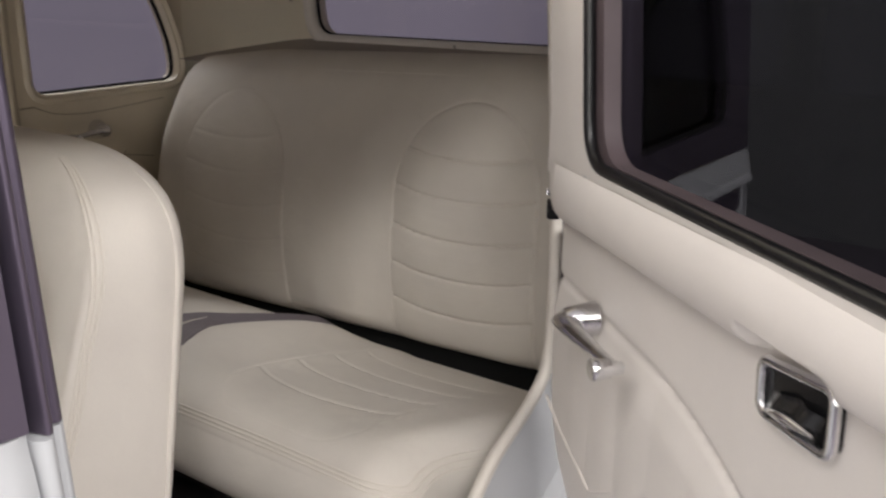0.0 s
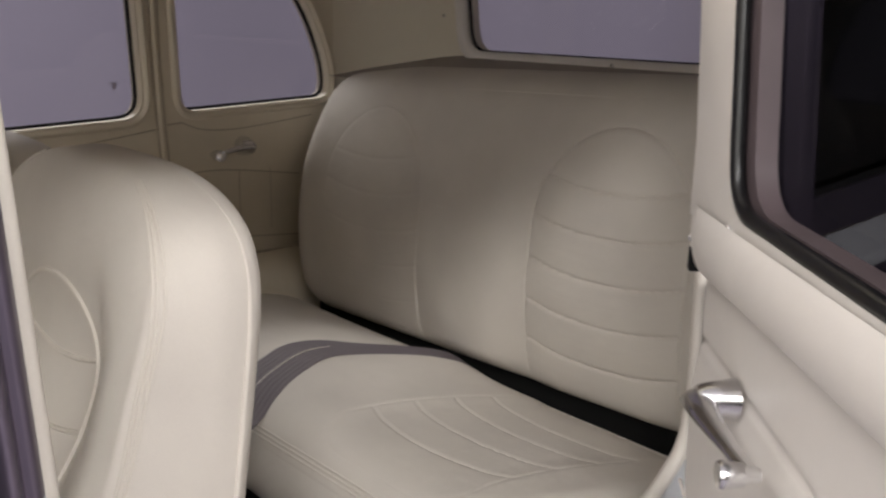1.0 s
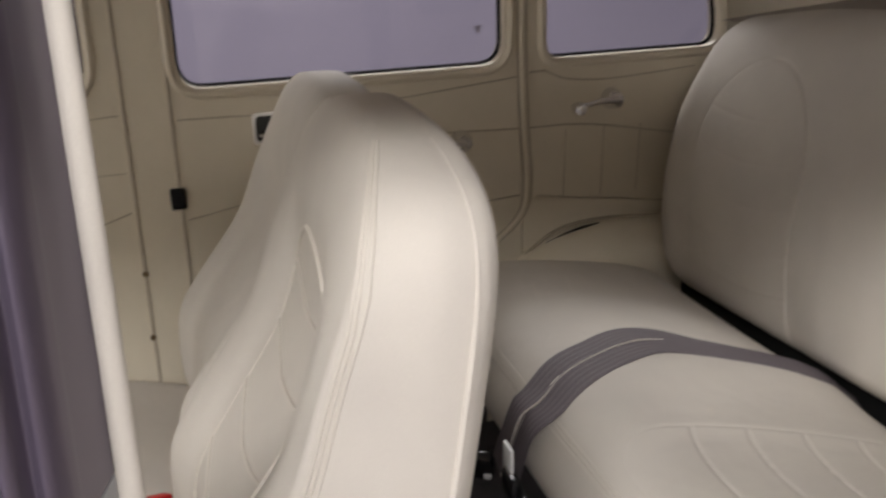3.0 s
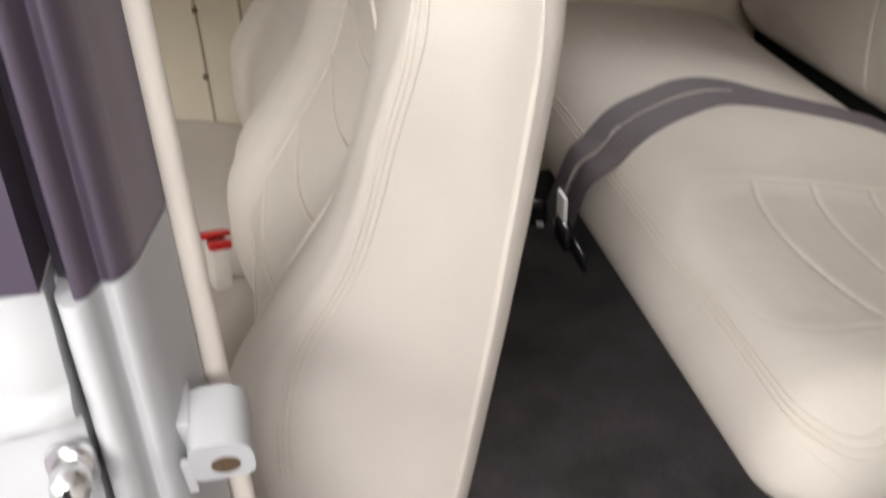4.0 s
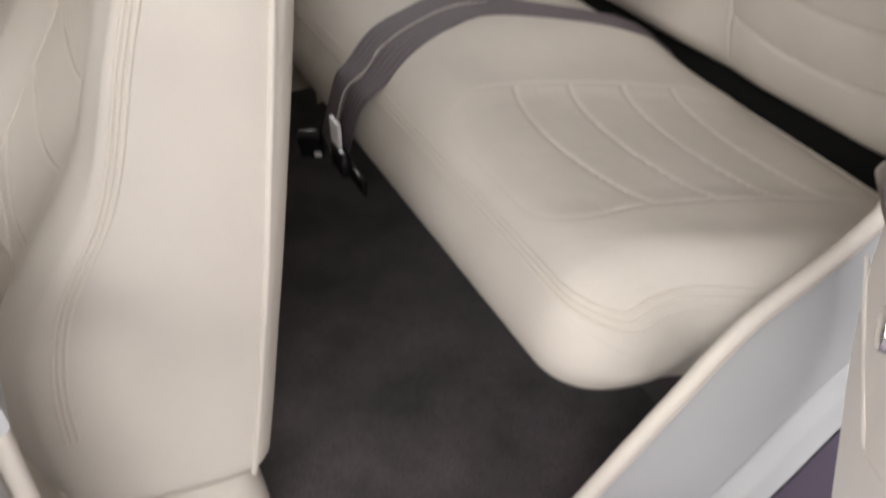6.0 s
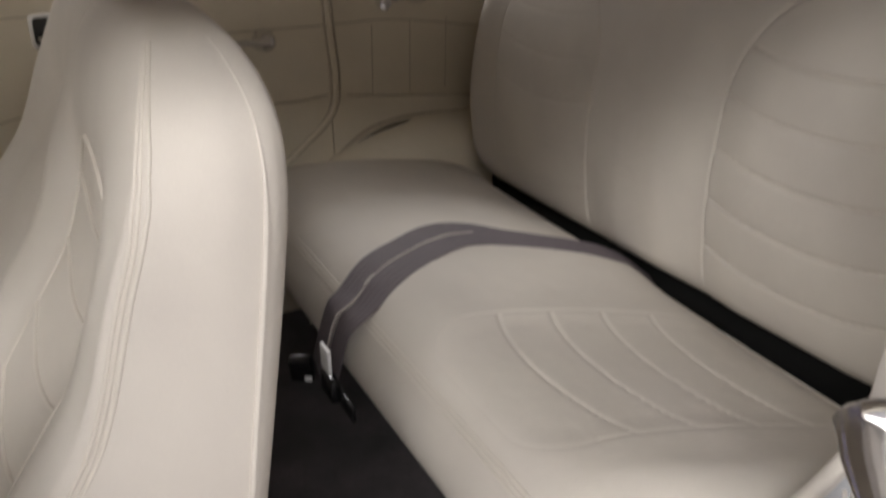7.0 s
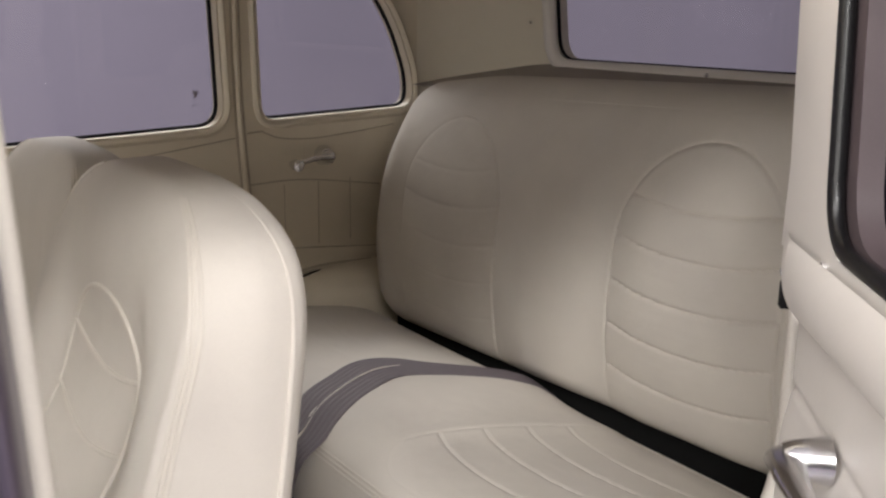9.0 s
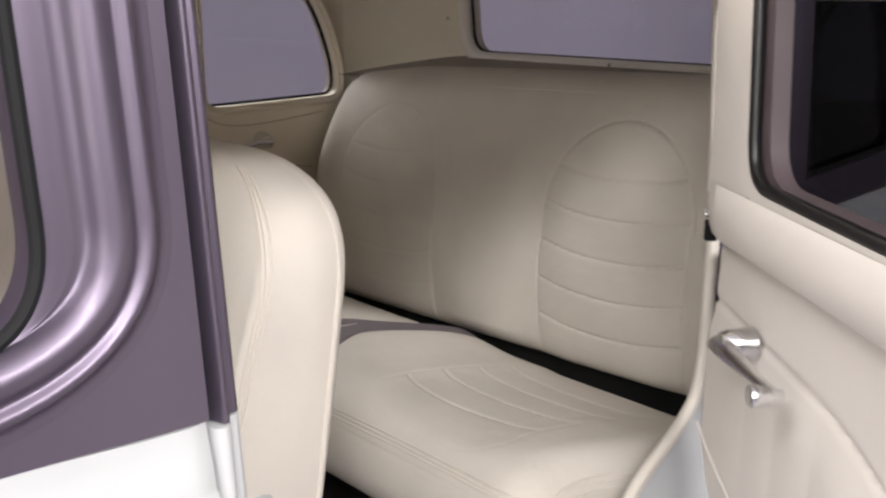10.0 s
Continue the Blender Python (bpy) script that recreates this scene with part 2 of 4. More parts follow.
# ---- the studio ----
tagged(part("ground", box(-9, -7, -0.1, 9, 9, 0.0), M_STUDIOFLOOR, smooth=False), "smooth grey studio floor under the car", "floor", kind="structure")


def cove():
    """Far and back wall as one sheet with a rounded corner."""
    line = [(-9.0, 6.5), (-3.0, 6.5), (3.7, 6.5)]
    line += [(3.7 + 3.3 * math.sin(a), 3.4 + 3.1 * math.cos(a)) for a in np.linspace(0, math.pi / 2, 24)[1:]]
    line += [(7.0, 3.35)]
    bm = bmesh.new()
    for off in (0.0, 0.2):
        rows = [[bm.verts.new((x + off * (0.7 if x > 3 else 0), y + off, z)) for x, y in line] for z in (0.0, 5.0)]
        for a in range(len(line) - 1):
            bm.faces.new((rows[0][a], rows[0][a + 1], rows[1][a + 1], rows[1][a]))
    return bm


tagged(part("wall_cove", cove(), M_WALL), "plain lilac-grey studio cove behind the car", "wall", kind="structure")
tagged(part("wall_right", box(7.2, -7, 0, 7.4, 3.6, 5), M_DARKWALL, smooth=False), "dark unlit studio wall", "wall", kind="structure")
tagged(part("wall_flat", box(5.2, -7, 0.0, 5.3, 1.75, 4.6), M_GREYFLAT, smooth=False), "dark grey studio flat standing behind the car", "wall", kind="structure")
tagged(part("wall_dark", box(-9, -7.2, 0, 9, -7, 5), M_DARKWALL, smooth=False), "dark unlit studio wall", "wall", kind="structure")
tagged(part("wall_front", box(-9.2, -7, 0, -9, 6.5, 5), M_WALL, smooth=False), "plain lilac-grey studio wall", "wall", kind="structure")
tagged(part("ceiling", box(-9.2, -7.2, 5, 7.2, 6.7, 5.2), M_CEIL, smooth=False), "grey studio ceiling", "ceiling", kind="structure")

# ---- the car body ----
LEAN = 0.084
FLOOR = 0.475
car = empty("car_body", Matrix.Translation((0.3, 0.66, 0.0)))
tagged(car, "two-tone purple-grey and white vintage sedan body with cream interior", "car body")
CARI = Matrix.Translation((-0.3, -0.66, 0.0))


def cpart(name, bm, mat, label="", smooth=True):
    bmesh.ops.transform(bm, matrix=CARI, verts=bm.verts)
    return part(name, bm, mat, car, label, smooth)


# carpeted floor and the riser under the rear seat
cpart("carpet", box(-1.3, 0.07, FLOOR - 0.04, 1.3, 1.34, FLOOR), M_CARPET, "charcoal pile carpet on the floor")
# riser takes the dark carpet colour to stand in for the cushion's shadow
cpart("seat_riser", box(0.62, 0.08, FLOOR, 0.66, 1.32, 0.72), M_CARPET, "riser under the rear seat, in dark carpet colour for the shade there")
# added black boxes that stand in for the shade under and behind the backrest
cpart("bench_void", box(0.935, 0.07, FLOOR, 1.09, 1.322, 0.79), M_VOID, "black box put in for the shade under the backrest")
cpart("rear_void", box(1.10, 0.06, FLOOR, 1.13, 1.33, 1.25), M_VOID, "black sheet put in for the shade behind the rear seat")

FARY = 1.325


def far_face(y):
    return lambda a, b, d: (a, y + d, b)


DW = rounded([(-0.052, 1.203, 0.05), (0.570, 1.214, 0.05), (0.566, 1.60, 0.06), (-0.052, 1.60, 0.06)])
QW = rounded([(0.657, 1.219, 0.035), (1.045, 1.226, 0.055), (1.045, 1.30, 0.06), (1.005, 1.415, 0.06), (0.945, 1.505, 0.06), (0.87, 1.58, 0.06), (0.80, 1.60, 0.04), (0.657, 1.60, 0.05)])
FW = rounded([(-0.95, 1.203, 0.05), (-0.205, 1.203, 0.06), (-0.205, 1.60, 0.06), (-0.95, 1.60, 0.06)])


def grow(loop, d):
    c = np.mean(np.array(loop), axis=0)
    k = len(loop)
    out = []
    for i in range(k):
        a, b = np.array(loop[i - 1]), np.array(loop[(i + 1) % k])
        t = (b - a) / (np.linalg.norm(b - a) + 1e-9)
        n = np.array((t[1], -t[0]))
        if n @ (np.array(loop[i]) - c) < 0:
            n = -n
        out.append(tuple(np.array(loop[i]) + n * d))
    return out


def far_panel(owner, name, x0, x1, z0, z1, hole, label):
    outer = [(x0, z0), (x1, z0), (x1, z1), (x0, z1)]
    return on_thing(owner, name, plate(outer, [hole] if hole else [], far_face(FARY), 0.05), M_TRIM, label)


def on_thing(owner, name, bm, mat, label="", smooth=True):
    """A part from world coordinates under a thing that stands unturned."""
    bmesh.ops.transform(bm, matrix=Matrix.Translation(-owner.location), verts=bm.verts)
    return part(name, bm, mat, owner, label, smooth)


def closed_door(name, x, y, label):
    d = empty(name)
    d.location = (x, y, FLOOR)
    tagged(d, label, "car door")
    return d


back_door = closed_door("rear_door", 0.27, FARY, "closed rear car door trimmed in cream vinyl")
fore_door = closed_door("front_door", -0.70, FARY, "closed front car door trimmed in cream vinyl")


far_panel(back_door, "trim_panel", -0.068, 0.604, FLOOR, 1.66, DW, "cream vinyl trim of the closed far rear door")
far_panel(car, "quarter_trim", 0.6065, 1.075, FLOOR, 1.66, QW, "cream vinyl trim beside the rear seat")
far_panel(fore_door, "trim_panel", -1.3, -0.152, FLOOR, 1.66, FW, "cream vinyl trim of the closed far front door")
far_panel(car, "centre_pillar_trim", -0.148, -0.072, FLOOR, 1.66, None, "cream centre pillar between the far doors")
for owner, nm, loop in ((back_door, "door_glass", DW), (car, "quarter_glass", QW), (fore_door, "door_glass", FW)):
    g = on_thing(owner, nm, plate(grow(loop, 0.008), [], far_face(FARY + 0.036), 0.004), M_GLASS, "clear side window glass", smooth=False)
    g.visible_shadow = False
    on_thing(owner, "window_seal", tube([(a, FARY + 0.030, b) for a, b in loop], 0.006, 6, True), M_BLACK, "black rubber window seal")
# rolled garnish below and round the windows
for owner, loop in ((back_door, DW), (car, QW), (fore_door, FW)):
    on_thing(owner, "window_moulding", tube([(a, FARY + 0.004, b) for a, b in grow(loop, 0.012)], 0.012, 10, True, 0.7), M_TRIM)
# door gaps, the shade beside them carried by darker cords
gap = spline([(0.610, FARY - 0.002, 1.62), (0.604, FARY - 0.002, 1.30), (0.609, FARY - 0.002, 1.10), (0.617, FARY - 0.002, 0.97), (0.60, FARY - 0.002, 0.90), (0.52, FARY - 0.002, 0.83), (0.40, FARY - 0.002, 0.74)], 40)
cpart("door_windlace", tube(gap, 0.006, 8), M_TRIM)
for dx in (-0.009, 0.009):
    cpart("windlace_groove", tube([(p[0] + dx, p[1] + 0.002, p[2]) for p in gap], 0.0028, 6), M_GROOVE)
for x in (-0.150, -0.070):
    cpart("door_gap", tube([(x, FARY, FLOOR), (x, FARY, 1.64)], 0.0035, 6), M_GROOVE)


# trim seams as thin cords in the painted groove shade
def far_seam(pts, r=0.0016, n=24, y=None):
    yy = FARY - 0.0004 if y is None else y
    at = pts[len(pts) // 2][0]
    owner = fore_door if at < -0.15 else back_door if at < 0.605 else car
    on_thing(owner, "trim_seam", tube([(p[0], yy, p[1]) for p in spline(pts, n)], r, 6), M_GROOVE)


far_seam([(-0.06, 1.150), (0.15, 1.150), (0.31, 1.158), (0.45, 1.172), (0.60, 1.188)])
far_seam([(0.25, 1.090), (0.42, 1.088), (0.60, 1.084)])
far_seam([(-0.06, 0.962), (0.10, 0.985), (0.35, 0.96), (0.50, 0.94), (0.60, 0.945)])
far_seam([(0.62, 1.195), (0.655, 1.197)], 0.0022)
far_seam([(0.655, 1.196), (0.70, 1.178), (0.78, 1.172), (0.88, 1.178), (0.99, 1.188)])
far_seam([(0.62, 1.084), (0.75, 1.082), (0.95, 1.050)])
far_seam([(0.64, 0.940), (0.75, 0.925), (0.95, 0.90)])
for x in (0.697, 0.782, 0.865):
    far_seam([(x, 0.93), (x + 0.002, 1.0), (x + 0.004, 1.075)], 0.001)
far_seam([(-0.50, 0.86), (-0.32, 0.93), (-0.16, 0.985)])
far_seam([(-0.50, 1.165), (-0.30, 1.158), (-0.16, 1.165)])
far_seam([(-0.35, 1.03), (-0.25, 1.055), (-0.16, 1.06)], 0.001)

for x, z in ((-0.150, 0.865), (-0.152, 0.735), (-0.094, 0.735)):
    cpart("trim_screw", tube([(x, FARY + 0.001, z), (x, FARY - 0.004, z)], 0.006, 10), M_BRASS, "dark trim screw")
on_thing(back_door, "door_stop", box(-0.088, FARY - 0.012, 0.985, -0.060, FARY + 0.002, 1.025, 0.004), M_BLACK, "black rubber door stop")
for dx, dz, w, h in ((0, 0, 0.020, 0.0018), (0.006, -0.004, 0.012, 0.0015), (0.008, -0.012, 0.006, 0.014), (0.004, -0.028, 0.012, 0.0015)):
    on_thing(back_door, "glass_mark", box(0.515 + dx, FARY + 0.0345, 1.285 + dz, 0.515 + dx + w, FARY + 0.0355, 1.285 + dz + h), M_MARK, "pale etched glass mark")

# padded wheel arch beside the rear cushion
def arch_fn(u, v):
    x = 0.50 + 0.43 * u
    top = 0.875 - 1.6 * max(0, 0.80 - x) ** 2 * 1.0
    ang = v * math.pi / 2
    dep = 0.075 + 0.025 * smooth01(0.72, 0.92, x)
    return (x, FARY + 0.002 - dep * math.sin(ang), top - 0.075 * (1 - math.cos(ang)) if v < 1 else top - 0.075)


def arch_full(u, v):
    if v <= 0.6:
        return arch_fn(u, v / 0.6)
    x, y, z = arch_fn(u, 1)
    return (x, y, z - (v - 0.6) / 0.4 * 0.3)


# black cord painted in as the shade above the pad
cpart("arch_gap", tube([tuple(p) for p in spline([(0.655, FARY - 0.014, 0.840), (0.70, FARY - 0.016, 0.855), (0.75, FARY - 0.016, 0.864), (0.80, FARY - 0.014, 0.868), (0.86, FARY - 0.010, 0.869)], 24)], [0.0008 + 0.006 * math.sin(math.pi * q / 23) ** 2 for q in range(24)], 8), M_VOID, "black cord put in for the shaded gap above the wheel arch pad")
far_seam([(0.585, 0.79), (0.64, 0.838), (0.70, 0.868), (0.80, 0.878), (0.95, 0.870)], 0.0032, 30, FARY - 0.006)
bm, _ = grid(arch_full, 40, 20)
cpart("wheel_arch_pad", bm, M_TRIM, "cream padded wheel arch")

# rear wall and headliner round the rear window
RW = rounded([(0.29, 1.339, 0.05), (1.045, 1.339, 0.05), (1.075, 1.60, 0.06), (0.26, 1.60, 0.06)])
RX = 1.245


def rear_face(x):
    return lambda a, b, d: (x + d, a, b)


def corner_fn(u, v):
    """The headliner corner from the quarter window round to the rear wall."""
    z = 1.16 + 0.54 * v
    k = u * math.pi / 2
    return (1.055 + 0.19 * math.sin(k), 1.125 + 0.2 * math.cos(k) - 0.02 * v, z)


bm, _ = grid(corner_fn, 20, 12)
cpart("headliner_corner", bm, M_HEADLINER, "cream headliner wrapping the rear corner")
cpart("rear_wall", plate([(0.05, 1.27), (1.13, 1.27), (1.13, 1.70), (0.05, 1.70)], [RW], rear_face(RX), 0.04), M_HEADLINER, "cream trimmed wall round the rear window")
cpart("rear_window_moulding", tube([(RX - 0.002, a, b) for a, b in grow(RW, 0.014)], 0.017, 10, True, 0.8), M_DOORTRIM, "pale rolled moulding of the rear window")
cpart("rear_window_seal", tube([(RX + 0.012, a, b) for a, b in RW], 0.005, 6, True), M_BLACK)
g = cpart("rear_window_glass", plate(grow(RW, 0.01), [], rear_face(RX + 0.02), 0.004), M_GLASS, "clear rear window glass", smooth=False)
g.visible_shadow = False
for y in (1.112, 0.622):
    cpart("moulding_screw", tube([(RX - 0.017, y, 1.331 if y < 1 else 1.42), (RX - 0.021, y, 1.331 if y < 1 else 1.42)], 0.004, 8), M_CHROME)


def shelf_fn(u, v):
    y = 0.06 + 1.26 * v
    return (1.04 + 0.215 * u, y, 1.278 + 0.058 * u ** 1.4 * (1 - 0.35 * smooth01(1.0, 1.28, y)))


cpart("parcel_shelf", grid(shelf_fn, 20, 40)[0], M_SHELF, "dull grey-brown parcel shelf behind the backrest")
cpart("headliner", box(-1.3, 0.10, 1.665, 1.28, 1.36, 1.69, 0.004), M_HEADLINER, "cream cloth headliner")
# added out of view, set low so it shades the upper backrest
cpart("shading_header", box(-1.25, 0.035, 1.468, 1.28, 0.10, 1.70, 0.006), M_HEADLINER, "unseen header added above the near doors to cut the light")
def roof_fn(u, v):
    crown = (math.sin(math.pi * u) * math.sin(math.pi * v)) ** 0.6
    return (-1.35 + 2.80 * u, 0.02 + 1.40 * v, 1.705 + 0.10 * crown)


bm, rows = grid(roof_fn, 40, 24)
low = [[bm.verts.new(v.co - Vector((0, 0, 0.012))) for v in r] for r in rows]
for a, b in zip(low, low[1:]):
    for q in range(len(a) - 1):
        bm.faces.new((a[q], b[q], b[q + 1], a[q + 1]))
cpart("roof", bm, M_PURPLE, "purple-grey painted roof")
cpart("firewall", box(-1.36, 0.03, 0.35, -1.3, 1.40, 1.15, 0.004), M_TRIM)
cpart("body_side", plate([(-1.35, 0.30), (1.35, 0.30), (1.35, 1.195), (-1.35, 1.195)], [], far_face(FARY + 0.06), 0.03), M_WHITE)


# ---- near side: centre pillar, front door, rear opening ----
def side_y(z):
    return LEAN * (z - 1.17)


def extrude_profile(prof, z0, z1, n=10):
    bm = bmesh.new()
    rows = []
    for j in range(n + 1):
        z = z0 + (z1 - z0) * j / n
        rows.append([bm.verts.new((x, y + side_y(z), z)) for x, y in prof])
    k = len(prof)
    for j in range(n):
        for i in range(k):
            bm.faces.new((rows[j][i], rows[j][(i + 1) % k], rows[j + 1][(i + 1) % k], rows[j + 1][i]))
    bm.faces.new(rows[0][::-1])
    bm.faces.new(rows[-1])
    return bm


BEADS = [(-0.1245, 0.008), (-0.1215, 0.015), (-0.1195, 0.019), (-0.1175, 0.019), (-0.114, 0.018), (-0.110, 0.021), (-0.106, 0.028), (-0.1035, 0.036), (-0.1025, 0.041)]
JAMB_FACE = [(-0.0975, 0.062), (-0.0925, 0.085), (-0.14, 0.088)]


def pillar_profile(outer):
    return [tuple(p) for p in spline(outer + BEADS, 64)] + JAMB_FACE


# above the belt a deep joint parts the outer bead from the door, below it closes up
cpart("pillar_upper", extrude_profile(pillar_profile([(-0.1405, 0.030), (-0.136, 0.026), (-0.1325, 0.015), (-0.1295, 0.006)]), 1.17, 1.69), M_PURPLE, "purple-grey painted centre pillar")
cpart("pillar_lower", extrude_profile(pillar_profile([(-0.1405, 0.016), (-0.138, 0.009), (-0.134, 0.0045), (-0.129, 0.004)]), 0.42, 1.168), M_WHITE, "white painted centre pillar")
cpart("pillar_windlace", tube([(-0.0868 - 0.005 * (z - 1.17), 0.091 + 0.065 * (z - 1.17), z) for z in np.linspace(0.46, 1.66, 40)], 0.0076, 10), M_LEATHER, "cream leather windlace")


def near_plate(outer, holes, y0, thick):
    bm = plate(outer, holes, lambda a, b, d: (a, y0 + d, b), thick)
    for v in bm.verts:
        v.co.y += side_y(v.co.z)
    return bm


def squash(loop, d):
    """grow(), but with hardly any flat above and below the glass."""
    f = (d - 0.032 * smooth01(0, 0.036, d)) / max(d, 1e-6)
    return [(p[0], q[1] + f * (p[1] - q[1])) for p, q in zip(grow(loop, d), loop)]


NW = rounded([(-0.95, 1.257, 0.06), (-0.240, 1.257, 0.075), (-0.240, 1.66, 0.05), (-0.95, 1.66, 0.05)], 14)
near_door = closed_door("front_door", -0.60, 0.0, "closed front car door painted purple-grey above white")
on_thing(near_door, "upper_skin", near_plate([(-1.2, 1.1885), (-0.30, 1.1885), (-0.1430, 1.1775), (-0.1415, 1.76), (-1.2, 1.76)], [squash(NW, 0.080)], 0.004, 0.04), M_PURPLE, "purple-grey painted upper front door")


bead = curve1([(0.0, -0.010), (0.004, -0.006), (0.020, -0.0045), (0.0285, -0.0045), (0.031, -0.002), (0.036, 0.006), (0.044, 0.0105), (0.052, 0.0095), (0.0585, 0.0055),
               (0.0605, 0.0055), (0.066, 0.0095), (0.071, 0.0080), (0.077, 0.0012), (0.086, -0.0005)])


def moulding():
    """The stepped window surround: a flat, two round beads, and back to the door skin."""
    steps = np.linspace(0.0, 0.086, 70)
    k = len(NW)
    bm = bmesh.new()
    rows = []
    for d in steps:
        h = bead(d)
        rows.append([bm.verts.new((a, 0.0035 - h + side_y(b), b)) for a, b in squash(NW, d)])
    for a, b in zip(rows, rows[1:]):
        for i in range(k):
            bm.faces.new((a[i], a[(i + 1) % k], b[(i + 1) % k], b[i]))
    inner = [bm.verts.new(v.co + Vector((0, 0.03, 0))) for v in rows[0]]
    for i in range(k):
        bm.faces.new((inner[i], inner[(i + 1) % k], rows[0][(i + 1) % k], rows[0][i]))
    return bm


on_thing(near_door, "window_moulding", moulding(), M_PURPLE, "purple-grey double bead round the window")


def lower_skin(u, v):
    top = 1.1875 - 0.011 * smooth01(0.85, 1.0, u)
    z = 0.42 + (top - 0.42) * v
    y = 0.004 + side_y(z) - 0.010 * smooth01(1.105, 1.1085, z) * (1 - 0.5 * smooth01(1.117, 1.126, z)) * (1 - smooth01(1.128, 1.175, z))
    x = -1.2 + (1.2 - 0.1425) * u - 0.003 * smooth01(1.10, 0.95, z) * u ** 8
    edge = max(0, (u - 0.985) / 0.015)
    return (x, y + 0.006 * edge ** 2, z)


bm, rows = grid(lower_skin, 120, 240)
lid = [bm.verts.new((v.co.x, v.co.y + 0.03, v.co.z + 0.0005)) for v in rows[-1]]
for a, b, c, d in zip(rows[-1], rows[-1][1:], lid, lid[1:]):
    bm.faces.new((a, b, d, c))
rim = [bm.verts.new((r[-1].co.x, r[-1].co.y + 0.03, r[-1].co.z)) for r in rows]
for a, b, c, d in zip(rows, rows[1:], rim, rim[1:]):
    bm.faces.new((a[-1], b[-1], d, c))
on_thing(near_door, "lower_skin", bm, M_WHITE, "white painted lower front door")

cpart("pillar_flange", near_plate([(-0.20, 0.42), (-0.134, 0.42), (-0.134, 1.168), (-0.20, 1.168)], [], 0.030, 0.006), M_WHITE, "white painted pillar flange")
on_thing(near_door, "window_seal", tube([(a, 0.009 + side_y(b), b) for a, b in NW], 0.0052, 8, True), M_BLACK, "black rubber window seal")
g = on_thing(near_door, "door_glass", near_plate(grow(NW, 0.006), [], 0.016, 0.004), M_GLASS, "clear front door glass", smooth=False)
g.visible_shadow = False

cpart("threshold_trim", box(-0.09, 0.0, 0.43, 0.345, 0.126, 0.488, 0.008, 3), M_LEATHER, "cream leather covered door threshold")
cpart("threshold_roll", tube([(x, 0.121, 0.485) for x in np.linspace(-0.085, 0.335, 12)], 0.007, 10), M_LEATHER, "rolled cream leather edge of the threshold")
cpart("threshold_seam", tube([(x, 0.104, 0.4882) for x in np.linspace(-0.085, 0.335, 12)], 0.0014, 6), M_GROOVE)
cpart("sill_panel", box(-1.2, -0.02, 0.30, 0.40, 0.02, 0.455, 0.01, 3), M_WHITE, "white painted door sill")
# rear edge of the opening, curving over the wheel arch
RE = spline([(0.275, 0.118, 0.40), (0.310, 0.104, 0.488), (0.330, 0.088, 0.56), (0.348, 0.062, 0.655), (0.372, 0.044, 0.727), (0.418, 0.039, 0.787), (0.488, 0.038, 0.857),
             (0.590, 0.04, 0.905), (0.635, 0.04, 0.960), (0.648, 0.044, 1.10), (0.650, 0.055, 1.30), (0.652, 0.08, 1.64)], 80)
cpart("opening_windlace", tube(RE, 0.009, 10), M_LEATHER, "cream leather windlace")


def jamb_fn(u, v):
    i = u * (len(RE) - 1)
    k = min(int(i), len(RE) - 2)
    p = RE[k] * (1 - (i - k)) + RE[k + 1] * (i - k)
    d = RE[min(k + 17, len(RE) - 1)] - RE[max(k - 16, 0)]
    n = np.array((d[2], -d[0]))
    n = n / (np.linalg.norm(n) + 1e-9)
    w = 0.002 + 0.122 * v
    step = 0.007 * smooth01(0.70, 0.74, v) - 0.012 * smooth01(0.78, 0.84, v)
    return (p[0] + n[0] * w, p[1] - 0.003 - 0.062 * v + step, p[2] + n[1] * w)


def flange_fn(u, v):
    x, y, z = jamb_fn(u, 0.04 * v)
    return (x, y - 0.0035 * math.sin(math.pi * min(1, 0.15 + v)) - 0.001, z)


cpart("windlace_flange", grid(flange_fn, 100, 8)[0], M_LEATHER, "cream leather flange beside the windlace")
BELT = 0.80  # share of the jamb's length below the belt line
cpart("rear_jamb", grid(lambda u, v: jamb_fn(BELT * u, v), 90, 30)[0], M_WHITE, "white painted door jamb over the wheel arch")
cpart("upper_jamb", grid(lambda u, v: jamb_fn(BELT + 0.002 + (0.998 - BELT) * u, v), 30, 30)[0], M_PURPLE, "purple-grey painted upper door jamb")


def fender_fn(u, v):
    x, y, z = jamb_fn(u, 1.0)
    p2 = jamb_fn(u, 0.9)
    n = np.array((x - p2[0], z - p2[2]))
    n = n / (np.linalg.norm(n) + 1e-9)
    return (x + n[0] * 0.30 * v, y - 0.002 - 0.13 * math.sin(v * math.pi / 2), z + n[1] * 0.30 * v)


bm, _ = grid(lambda u, v: fender_fn(0.62 * u, v), 50, 14)
cpart("rear_fender", bm, M_PURPLE, "purple-grey painted rear fender")
NQ = rounded([(0.735, 1.219, 0.035), (1.20, 1.232, 0.055), (1.20, 1.30, 0.06), (1.18, 1.415, 0.06), (1.13, 1.505, 0.06), (1.04, 1.58, 0.06), (0.95, 1.60, 0.04), (0.735, 1.60, 0.05)])
cpart("quarter_trim", near_plate([(0.672, 0.45), (1.3, 0.45), (1.3, 1.68), (0.672, 1.68)], [NQ], 0.025, 0.02), M_TRIM, "cream vinyl trim beside the rear seat")
